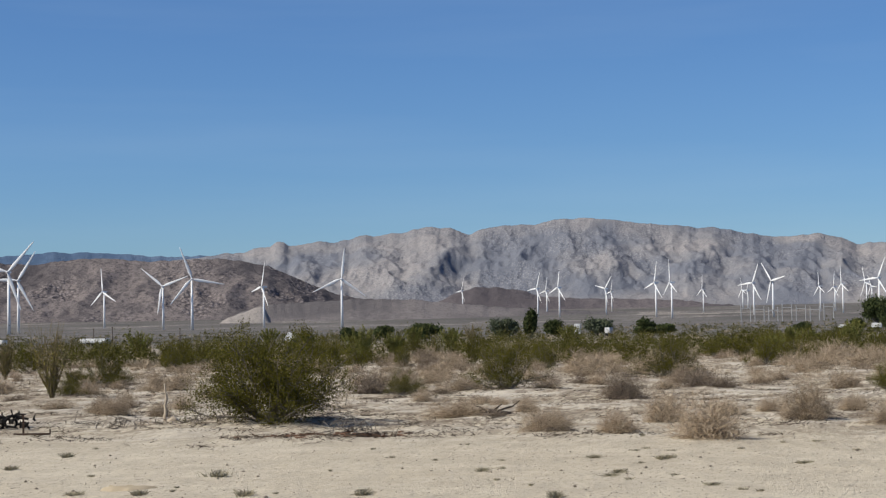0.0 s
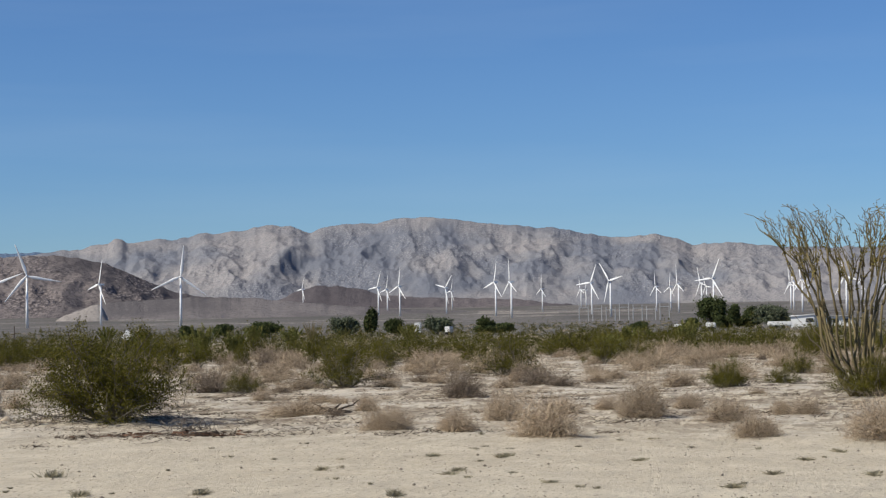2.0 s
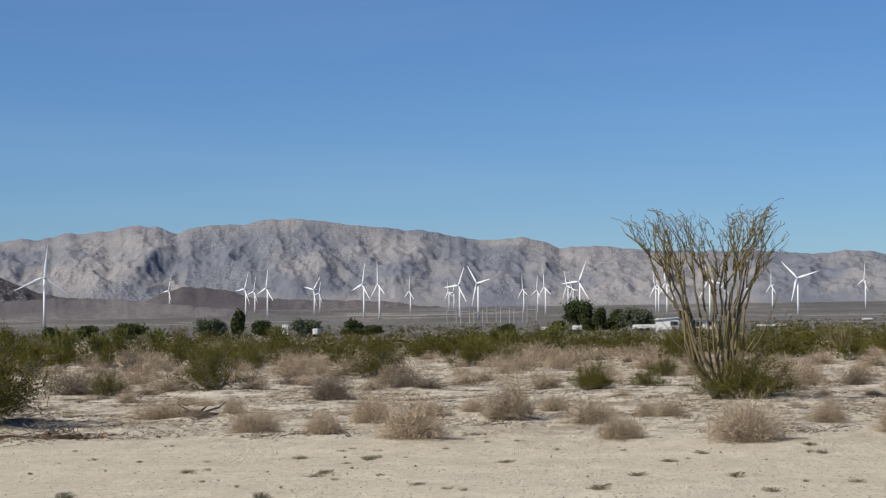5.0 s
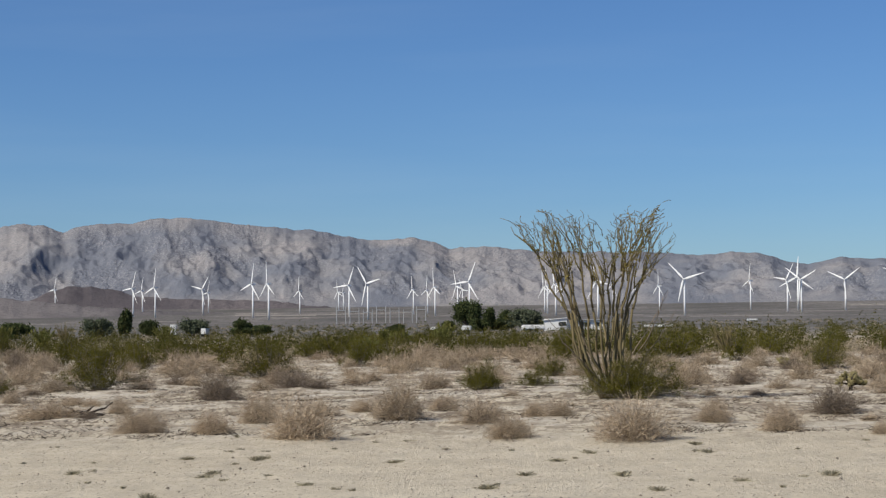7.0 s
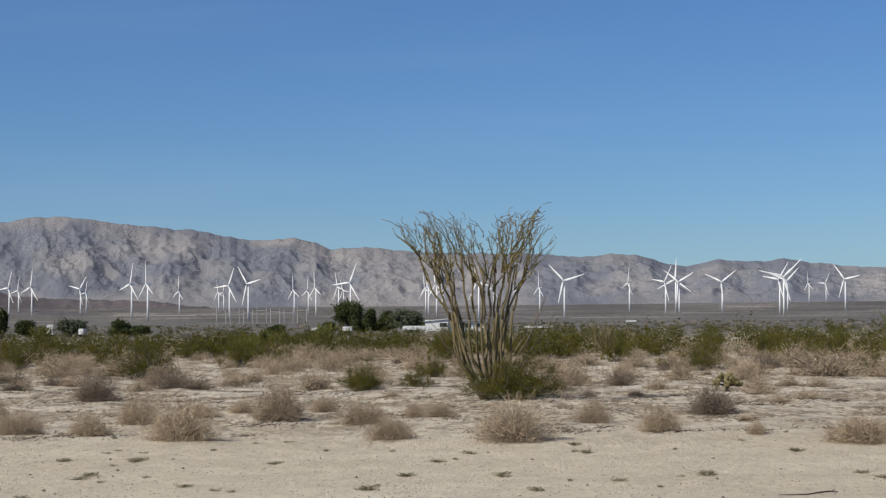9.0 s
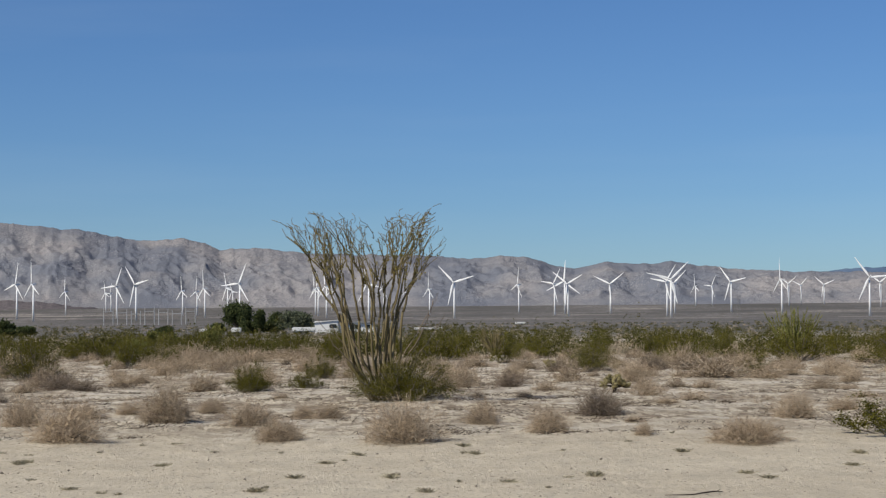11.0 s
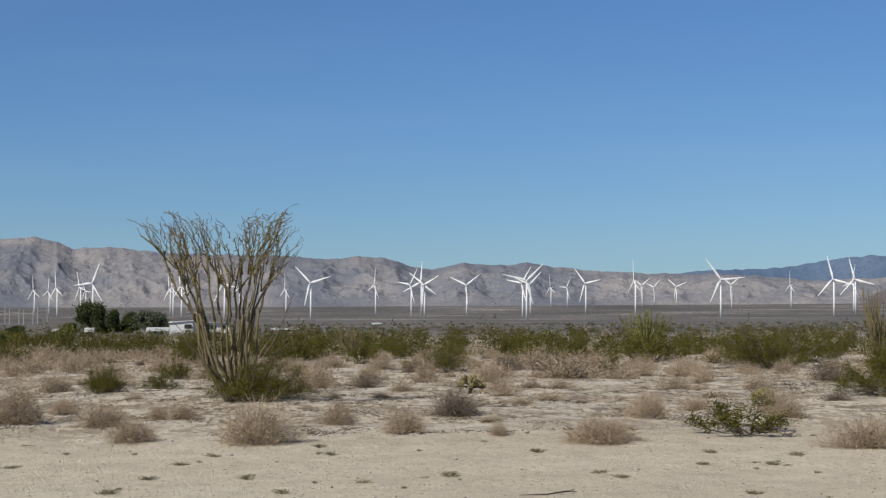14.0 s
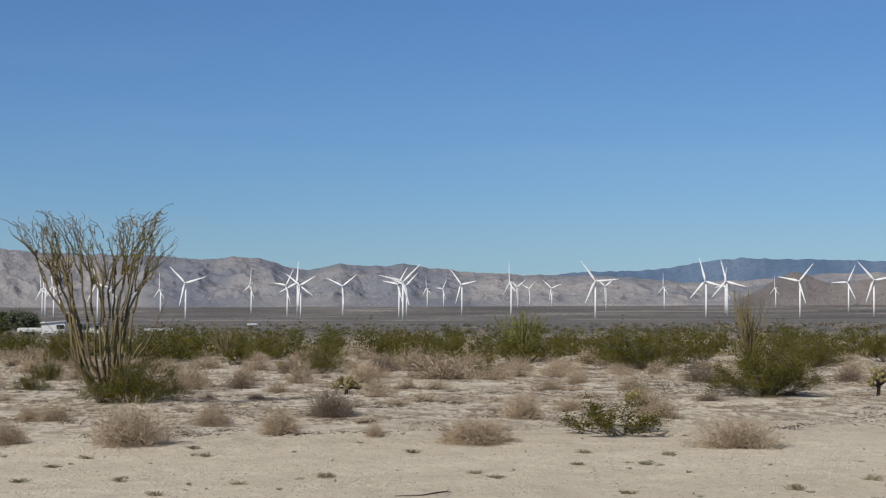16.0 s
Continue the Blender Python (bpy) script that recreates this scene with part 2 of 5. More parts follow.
def tube(points, radii, sides=5, cap=True):
    """A tapered tube along a bent line."""
    pts = np.asarray(points, float)
    k = len(pts)
    d = np.gradient(pts, axis=0)
    d /= np.linalg.norm(d, axis=1)[:, None] + 1e-9
    ref = np.where(np.abs(d[:, 2:3]) < 0.9, [[0, 0, 1.0]], [[1.0, 0, 0]])
    a = np.cross(d, ref)
    a /= np.linalg.norm(a, axis=1)[:, None] + 1e-9
    b = np.cross(d, a)
    ang = np.arange(sides) * 2 * math.pi / sides
    v = (pts[:, None] + np.asarray(radii, float)[:, None, None] * (np.cos(ang)[None, :, None] * a[:, None] + np.sin(ang)[None, :, None] * b[:, None])).reshape(-1, 3)
    f = [(i * sides + j, i * sides + (j + 1) % sides, (i + 1) * sides + (j + 1) % sides, (i + 1) * sides + j) for i in range(k - 1) for j in range(sides)]
    if cap:
        f += [tuple(range(sides))[::-1], tuple((k - 1) * sides + j for j in range(sides))]
    return v, f


def unit(rng, n):
    v = rng.normal(size=(n, 3))
    return v / np.linalg.norm(v, axis=1)[:, None]


def ribbons(p, q, width, rng):
    """Thin flat twigs from the points p to the points q."""
    d = q - p
    s = np.cross(d, unit(rng, len(p)))
    s *= width[:, None] / (np.linalg.norm(s, axis=1)[:, None] + 1e-9) / 2
    v = np.stack([p - s, p + s, q + s * 0.4, q - s * 0.4], 1).reshape(-1, 3)
    return v, [(4 * i, 4 * i + 1, 4 * i + 2, 4 * i + 3) for i in range(len(p))]


def leaves(c, size, rng, long=1.5):
    """Small leaf quads at the points c, turned every way."""
    a = unit(rng, len(c))
    b = np.cross(a, unit(rng, len(c)))
    b /= np.linalg.norm(b, axis=1)[:, None] + 1e-9
    s = size[:, None]
    v = np.stack([c - a * s * long / 2, c + b * s / 2, c + a * s * long / 2, c - b * s / 2], 1).reshape(-1, 3)
    return v, [(4 * i, 4 * i + 1, 4 * i + 2, 4 * i + 3) for i in range(len(c))]


def slivers(c, size, rng):
    """Three-cornered leaf sprays for growth far off."""
    a, b = unit(rng, len(c)), unit(rng, len(c))
    s = size[:, None]
    v = np.stack([c - a * s, c + a * s, c + b * s * 1.1], 1).reshape(-1, 3)
    return v, [(3 * i, 3 * i + 1, 3 * i + 2) for i in range(len(c))]


def spikes(p, q, width, rng):
    """Twig ends that taper to a point."""
    d = np.cross(q - p, unit(rng, len(p)))
    d *= width[:, None] / (np.linalg.norm(d, axis=1)[:, None] + 1e-9) / 2
    v = np.stack([p - d, p + d, q], 1).reshape(-1, 3)
    return v, [(3 * i, 3 * i + 1, 3 * i + 2) for i in range(len(p))]


def box(cx, cy, cz, sx, sy, sz, bevel=0.0):
    bm = bmesh.new()
    bmesh.ops.create_cube(bm, size=1.0, matrix=Matrix.LocRotScale((cx, cy, cz), None, (sx, sy, sz)))
    if bevel:
        bmesh.ops.bevel(bm, geom=bm.edges[:], offset=bevel, segments=2, affect="EDGES")
    return bm


# ---- ground ----
def smooth_noise(x, y, size, octaves=3, seed=0.0):
    v = np.zeros(np.shape(x))
    flat_x, flat_y = np.ravel(x) / size, np.ravel(y) / size
    out = np.empty(flat_x.size)
    for i in range(flat_x.size):
        out[i] = noise.fractal(Vector((flat_x[i], flat_y[i], seed)), 1.0, 2.0, octaves)
    return v + out.reshape(np.shape(x))


MOUNDS = [(-11.0, 30.4, 1.9, 0.05), (2.6, 39.0, 2.6, 0.04), (0.2, 43.0, 2.6, 0.10), (-1.2, 33.5, 1.8, 0.05), (16.8, 37.4, 2.5, 0.05)]


def ground_height(x, y):
    """The lie of the land, vectorised: flat scrub, low hummocks, then the long rise of the fan."""
    x, y = np.asarray(x, float), np.asarray(y, float)
    r = np.hypot(x, y)
    z = np.interp(r, [0, 400, 2500, 3100, 3400, 3640, 3940, 4250, 5000], [0, 0, 5, 8.5, 17, 23, 33, 44, 58])
    for mx, my, w, h in MOUNDS:
        z = z + h * np.exp(-((x - mx) ** 2 + ((y - my) * 0.8) ** 2) / (w * w))
    # low bank along the far side of the track
    z = z + 0.05 * np.exp(-((y - 26.0 - 0.02 * x) / 1.2) ** 2) - 0.03 * np.clip((25 - y) / 3, 0, 1) * (r < 60)
    z = z + 0.05 * np.sin(x * 0.9 + 1.3 * np.sin(y * 0.7)) * np.sin(y * 0.6 + 0.4 * x) * np.clip((r - 24) / 8, 0, 1) * np.clip((300 - r) / 200, 0, 1)
    return z


def build_ground():
    fine = np.arange(-34, 34.01, 0.22)
    coarse = np.concatenate([np.arange(-180, -34, 4.0), fine, np.arange(36, 180, 4.0)])
    az = np.radians(coarse)
    rr = np.concatenate([[2.0, 6.0, 10.0, 13.0], np.geomspace(15, 90, 190), np.geomspace(92, 600, 70), np.geomspace(640, 4950, 60)])
    A, R = np.meshgrid(az, rr)
    X, Y = R * np.sin(A), R * np.cos(A)
    Z = ground_height(X, Y)
    near = R < 90
    Z[near] += 0.042 * smooth_noise(X[near], Y[near], 0.8, 4) * np.clip((Y[near] - 22) / 6, 0.25, 1)
    n, m = len(rr), len(az)
    verts = np.stack([X, Y, Z], -1).reshape(-1, 3)
    verts = np.concatenate([verts, [[0, 0, 0]]])
    faces = [(i * m + j, i * m + (j + 1) % m, (i + 1) * m + (j + 1) % m, (i + 1) * m + j) for i in range(n - 1) for j in range(m)]
    faces += [(n * m, (j + 1) % m, j) for j in range(m)]
    ob = new("ground", mesh_of("ground", verts, [f[::-1] for f in faces], M_GROUND, True))
    tagged(ob, "pale sandy desert floor with dry litter and a graded dirt track", "ground", kind="structure")


# ---- mountains ----
MAIN_CREST = [
    (-25.38, 2.22), (-24.31, 2.27), (-23.6, 2.34), (-22.8, 2.4), (-21.99, 2.53), (-21.27, 2.58), (-20.81, 2.72), (-20.36, 2.75),
    (-20.18, 2.89), (-20.0, 2.9), (-19.78, 2.76), (-19.46, 2.79), (-19.13, 2.87), (-18.27, 2.84), (-17.96, 2.93), (-17.45, 3.05),
    (-16.87, 3.02), (-16.41, 3.14), (-16.14, 3.1), (-15.72, 3.24), (-15.26, 3.27), (-14.53, 3.25), (-14.26, 3.14), (-14.02, 3.0),
]
MAIN_CREST += [
    (-13.3, 3.26), (-12.02, 3.31), (-10.92, 3.47), (-9.83, 3.46), (-8.75, 3.32), (-7.31, 3.16),
    (-5.98, 3.05), (-4.65, 2.78), (-3.77, 2.72), (-3.07, 2.81), (-2.2, 2.66), (-1.68, 2.43), (-0.35, 2.49), (0.92, 2.31),
    (5.26, 2.21), (6.16, 2.1), (7.41, 2.17), (8.29, 2.14), (9.17, 1.82), (9.69, 1.77), (10.74, 1.95), (11.81, 1.88),
    (12.81, 1.95), (13.63, 1.83), (15.27, 1.66), (17.09, 1.57), (18.91, 1.56), (20.17, 1.48), (21.61, 1.32), (23.4, 1.36),
    (24.81, 1.44), (26.22, 1.57), (28.09, 1.57), (29.65, 1.5),
]
BACK_LEFT_CREST = [
    (-30.61, 2.48), (-28.91, 2.52), (-27.18, 2.65), (-25.42, 2.59), (-23.65, 2.46), (-21.86, 2.5), (-20.42, 2.15),
]
MESA_CREST = [
    (15.27, 1.35), (17.28, 1.56), (18.73, 1.68), (20.72, 1.71), (22.15, 1.91), (23.23, 2.08), (25.17, 2.03), (28.09, 1.94),
    (30.33, 1.88),
]
BOULDER_CREST = [
    (-31.46, 2.28), (-28.91, 2.32), (-27.87, 2.24), (-26.65, 2.41), (-25.37, 2.43), (-24.5, 2.33), (-23.6, 2.34), (-22.89, 2.36),
    (-21.81, 2.39), (-21.09, 2.25), (-20.37, 2.11), (-20.01, 1.96), (-19.29, 1.59), (-18.39, 1.21), (-17.4, 1.02), (-14.62, 0.77),
]
LOW_CREST = [
    (-23.68, -0.15), (-22.16, 0.28), (-21.34, 0.68), (-20.44, 0.88), (-18.99, 0.96), (-17.53, 1.01), (-15.71, 0.96), (-13.89, 0.76),
    (-11.71, 0.57), (-9.18, 0.45), (-7.39, 0.27),
]
KNOLL_CREST = [
    (23.57, 0.77), (24.28, 1.12), (24.9, 1.51), (25.25, 1.63), (25.69, 1.52), (26.3, 1.23), (26.91, 1.28), (27.6, 1.38),
    (28.29, 1.45), (29.99, 1.25),
]
PALE_CREST = [
    (-22.39, 0.15), (-21.98, 0.36), (-21.47, 0.6), (-21.0, 0.77), (-20.65, 0.84), (-20.48, 0.6), (-20.36, 0.1),
]
CONE_CREST = [
    (-15.35, 0.7), (-14.62, 1.1), (-13.79, 1.32), (-12.97, 1.31), (-12.34, 1.2), (-11.7, 0.99), (-10.62, 0.91), (-9.17, 0.87),
    (-7.37, 0.81), (-5.06, 0.49),
]


# spurs that run down from the crest: bearing and height share at the top, the same at the foot, rise, half width
SPURS_WEST = [
    (-20.09, 0.99, -18.93, 0.35, 70, 0.82), (-18.18, 1.0, -18.41, 0.68, 50, 0.64), (-17.45, 0.99, -16.39, 0.24, 75, 1.09),
    (-15.26, 1.0, -15.0, 0.7, 60, 1.0), (-13.43, 1.0, -15.57, 0.28, 80, 1.46), (-12.98, 0.99, -11.65, 0.32, 60, 1.09),
    (-10.88, 0.96, -10.29, 0.27, 70, 1.09), (-9.97, 0.99, -9.38, 0.3, 75, 1.09), (-8.53, 0.98, -7.92, 0.61, 50, 0.82),
    (-7.54, 0.98, -7.29, 0.62, 45, 0.51), (-6.87, 0.97, -6.58, 0.52, 45, 0.55), (-5.93, 1.0, -7.05, 0.17, 70, 1.09),
    (-4.95, 1.0, -4.82, 0.33, 60, 1.09), (-3.02, 0.99, -3.77, 0.25, 60, 1.09), (-2.32, 1.0, -2.03, 0.16, 60, 1.0),
]
SPURS_EAST = [
    (-0.9, 1.0, -0.4, 0.18, 55, 1.0), (0.13, 0.99, 0.3, 0.23, 45, 0.91), (1.59, 1.0, 1.21, 0.24, 45, 0.91),
    (4.14, 0.98, 5.03, 0.22, 45, 1.09), (6.31, 1.0, 6.11, 0.23, 40, 0.91), (7.39, 1.0, 7.82, 0.21, 55, 1.09),
    (8.38, 1.0, 8.89, 0.24, 55, 0.91), (10.77, 1.0, 10.57, 0.25, 45, 0.91), (11.99, 0.98, 12.41, 0.2, 40, 0.82),
    (12.87, 0.97, 13.02, 0.2, 40, 0.82), (14.37, 1.0, 14.19, 0.21, 30, 0.91), (15.65, 1.0, 15.83, 0.24, 30, 0.91),
]
SPURS_EAST += [
    (16.92, 0.95, 17.28, 0.25, 30, 1.09), (18.19, 1.0, 19.09, 0.06, 28, 1.09), (20.18, 0.84, 19.64, 0.06, 28, 1.09),
    (21.44, 0.93, 21.79, 0.0, 28, 1.09), (23.23, 0.83, 23.04, 0.05, 28, 1.09),
]


def spur_relief(az, U, spurs, seed):
    """Height of the spurs above the even slope: sharp-backed, branching sideways into small ribs."""
    rise = np.zeros(U.shape)
    sway = 0.22 * smooth_noise(az, U * 3.0, 0.9, 3, seed)
    rib = np.abs(smooth_noise(az * 1.0, U * 2.2, 0.5, 3, seed + 1))
    for a0, u0, a1, u1, amp, half in spurs:
        f = np.clip((u0 - U) / (u0 - u1), -0.2, 1.3)
        d = np.abs(az + sway - a0 - (a1 - a0) * f) / (half * (0.8 + 0.5 * f))
        end = np.clip((U - u1 + 0.28) / 0.28, 0, 1)
        rise = np.maximum(rise, 0.36 * amp * end * np.clip(1 - d, 0, 1) ** 1.15 * (1 - 0.35 * rib))
    return rise * np.clip((1.02 - U) * 2.3, 0, 1)


def build_range(name, crest, r0, r1, foot, material, label, relief, seed, step=0.06, rows=110, sharp=1.0, spurs=(), soft=1.0):
    """A mountain front rising from its foot at r0 to its crest line at r1, cut by gullies."""
    ca, ce = np.array(crest).T
    az = np.arange(ca[0], ca[-1], step)
    top = np.interp(az, ca, ce)
    k = np.hanning(7)
    top = np.convolve(np.pad(top, 3, mode="edge"), k / k.sum(), "valid")
    top = top + 0.05 * smooth_noise(az, az * 0, 0.5, 5, seed + 3)
    u = np.linspace(0, 1, rows)
    A, U = np.meshgrid(np.radians(az), u)
    T = np.tile(top, (rows, 1))
    R = r0 + (r1 - r0) * U
    X, Y = R * np.sin(A), R * np.cos(A)
    warp = 120 * smooth_noise(X, Y, 600, 2, seed + 5)
    V = (R - r0) * 0.6
    big = 0.45 + 0.75 * smooth_noise(X + warp - V * 0.7, V + warp * 0.6, 240, 3, seed)
    mid = 1 - np.abs(smooth_noise(X - warp * 0.5 + V * 0.9, V * 1.1 - X * 0.25 + warp * 0.4, 150, 3, seed + 2)) * 2.2
    fine = 1 - np.abs(smooth_noise(X, Y * 0.7, 62, 5, seed + 9)) * 2.4
    env = np.clip(U * 2.6, 0, 1) * np.clip((1 - U) * 2.2, 0.0, 1)
    el = foot + (T - foot) * U ** sharp
    Z = EYE + R * np.tan(np.radians(el)) + relief * (env * ((big - 0.45) * 0.85 * soft + (mid - 0.45) * 0.3) + np.clip(U * 4, 0, 1) * np.clip((1.15 - U) * 2, 0.15, 1) * 0.12 * (fine - 0.5))
    if spurs:
        Z = Z + spur_relief(np.degrees(A), U, spurs, seed + 31)
    back = np.stack([(r1 + 60) * np.sin(A[0]), (r1 + 60) * np.cos(A[0]), np.full(len(az), -5.0)], -1)
    front = np.stack([X[0], Y[0], Z[0] * 0 - 5.0], -1)
    verts = np.concatenate([front, np.stack([X, Y, Z], -1).reshape(-1, 3), back])
    m = len(az)
    faces = [(i * m + j, i * m + j + 1, (i + 1) * m + j + 1, (i + 1) * m + j) for i in range(rows + 1) for j in range(m - 1)]
    ob = new(name, mesh_of(name, verts, faces, material, True))
    tagged(ob, label, "mountain", kind="structure")


build_ground()
build_range("mountain_range", MAIN_CREST, 4330, 4850, 0.55, M_MAIN_HAZED, "grey-brown granite mountain range behind the wind farm, haze blue mixed into its colour", 40, 1.0, step=0.045, rows=150, spurs=SPURS_WEST + SPURS_EAST, soft=0.3)
build_range("back_range", BACK_LEFT_CREST, 4560, 4900, 0.8, M_HAZE_BLUE, "distant ridge behind boulder hills, haze blue put into its colour", 30, 4.0)
build_range("far_mesa", MESA_CREST, 4880, 4960, 0.9, M_HAZE_BLUE, "flat-topped mesa on the horizon, dark blue haze put into its colour", 14, 7.0, rows=40)
build_range("boulder_hill", BOULDER_CREST, 3850, 4250, 0.35, M_BOULDER, "dark reddish boulder-strewn hills", 40, 11.0, soft=0.6)
build_range("brown_hill", LOW_CREST, 3600, 3850, 0.2, M_LOW, "smooth low brown hill at the range's foot", 8, 15.0, rows=50)
build_range("pale_fan", PALE_CREST, 3540, 3590, 0.15, M_LIT_FAN, "pale fan on the brown hill's left flank, its sunlit side put into the colour", 3, 27.0, rows=24)
build_range("purple_knoll", KNOLL_CREST, 4262, 4330, 0.5, M_LOW, "purplish brown cone-shaped hill below the mesa", 6, 23.0, rows=40)
build_range("dark_knoll", CONE_CREST, 4255, 4330, 0.55, M_KNOLL, "rounded dark brown knoll on the fan", 12, 19.0, rows=50)


def build_track(az0, az1, r0, r1, width):
    """A pale graded service road across the plain."""
    n = 60
    az, r = np.radians(np.linspace(az0, az1, n)), np.linspace(r0, r1, n)
    r = r + 14 * np.sin(np.linspace(0, 9, n))
    rim = []
    for off in (0.0, width):
        x, y = (r + off) * np.sin(az), (r + off) * np.cos(az)
        rim.append(np.stack([x, y, ground_height(x, y) + 0.35], 1))
    verts = np.concatenate(rim)
    ob = new("service_road", mesh_of("service_road", verts, [(i, i + 1, n + i + 1, n + i) for i in range(n - 1)], M_ROAD, True))
    tagged(ob, "pale graded service road between the turbines", "road", kind="structure")


M_ROAD = plain("pale_road_gravel", (0.33, 0.29, 0.25), 0.95, 0, 0.35, 0.02)
for row in ((6, 15, 3130, 3090, 34), (18, 29, 3110, 3060, 30), (-14, -10, 3220, 3200, 34), (-29, -22, 2900, 2960, 40), (9, 12, 3420, 3440, 40), (19, 26, 3760, 3720, 50), (-8.6, -6.0, 3640, 3560, 90), (-5.6, -3.0, 3420, 3380, 26), (2, 4.5, 3300, 3290, 30)):
    build_track(*row)


# ---- wind turbines ----
TURBINES = [
    (-28.602, 2464, 89.4, 41, 0.97), (-28.311, 2923, 91.9, 32, 0.97), (-25.664, 3309, 81.2, -5, 0.6), (-23.821, 3140, 85.5, -50, 0.95),
    (-22.908, 2923, 91.0, -20, 1), (-20.628, 3167, 82.5, 20, 0.4), (-18.124, 3027, 90.2, 6, 1), (-14.231, 4250, 92.3, 25, 0.4),
    (-11.808, 3672, 81.6, 25, 0.5), (-11.519, 3814, 79.5, 20, 0.4), (-11.117, 3554, 80.4, 12, 0.5), (-9.614, 3705, 79.4, 42, 0.6),
    (-9.436, 3940, 76.6, 22, 0.4), (-8.023, 3408, 82.0, 15, 0.5), (-7.52, 3241, 78.5, -3, 0.35), (-6.524, 3740, 74.7, 5, 0.4),
]
TURBINES_B = [
    (-5.279, 3940, 75.5, -10, 0.4), (-5.121, 3986, 74.8, 30, 0.3), (-4.937, 3430, 78.4, 25, 0.7), (-4.335, 3225, 77.1, -40, 0.6),
    (-2.868, 3641, 73.2, -5, 0.4), (-2.415, 3641, 71.4, 10, 0.4), (-2.169, 3430, 73.4, -5, 0.4), (-1.442, 3672, 79.2, -20, 0.4),
    (-1.282, 4035, 79.0, -25, 0.5), (-1.062, 3453, 82.9, 25, 0.8), (1.362, 3610, 74.7, -10, 0.4), (1.452, 3501, 75.7, 0, 0.4),
    (1.718, 3328, 73.8, -10, 0.5), (1.891, 3940, 75.7, 10, 0.4), (3.077, 3167, 74.8, -20, 0.6), (3.563, 3641, 76.0, 10, 0.4),
]
TURBINES_C = [
    (4.276, 4200, 79.8, 0, 0.4), (5.04, 3527, 71.8, 3, 0.35), (5.834, 3225, 77.7, -45, 0.9), (7.915, 3641, 81.4, 15, 0.35),
    (9.067, 3430, 78.1, 38, 0.6), (9.391, 3501, 83.8, 5, 0.9), (9.497, 3291, 74.7, 65, 0.8), (10.855, 3477, 77.7, 55, 0.9),
    (12.661, 3274, 76.0, 40, 0.7), (12.786, 3154, 78.1, 45, 1), (12.907, 3501, 78.8, 50, 0.8), (13.571, 4142, 85.7, -5, 0.4),
    (14.095, 4142, 85.2, 35, 0.6), (14.689, 3554, 81.6, -40, 0.8), (16.275, 3408, 81.0, -3, 0.35), (16.492, 4087, 87.6, 60, 0.7),
]
TURBINES_D = [
    (16.874, 4250, 86.8, 52, 0.7), (17.583, 4200, 86.9, -50, 0.9), (18.981, 3195, 78.3, -35, 1), (19.324, 3896, 83.9, 60, 0.7),
    (21.18, 3940, 82.8, 2, 0.4), (22.507, 3195, 77.1, -15, 0.9), (23.166, 3387, 81.3, -15, 0.9), (23.111, 3610, 79.8, 20, 0.5),
    (24.686, 4087, 81.6, 2, 0.4), (25.444, 3210, 76.2, 42, 0.9), (26.943, 3641, 83.1, 30, 0.8), (27.721, 3241, 77.8, -40, 1),
]
TURBINES += TURBINES_B + TURBINES_C + TURBINES_D


BLADE_SHAPE = [(0.0, 0.030, 0.030), (0.05, 0.032, 0.028), (0.16, 0.070, 0.020), (0.25, 0.078, 0.015), (0.5, 0.055, 0.010), (0.75, 0.036, 0.006), (0.95, 0.020, 0.004), (1.0, 0.006, 0.002)]


def blade_mesh(length):
    """One blade along +z from the hub: round root, broad shoulder, thin tip."""
    pts = []
    for s, chord, thick in BLADE_SHAPE:
        for i in range(8):
            a = i * math.pi / 4
            pts.append((length * (chord * 0.62 * math.cos(a) + chord * 0.15), length * thick * 0.62 * math.sin(a), length * s))
    k = len(BLADE_SHAPE)
    f = [(i * 8 + j, i * 8 + (j + 1) % 8, i * 8 + 8 + (j + 1) % 8, i * 8 + 8 + j) for i in range(k - 1) for j in range(8)]
    f += [tuple(range(8))[::-1], tuple((k - 1) * 8 + j for j in range(8))]
    return mesh_of("blade", pts, f, M_WHITE, True)


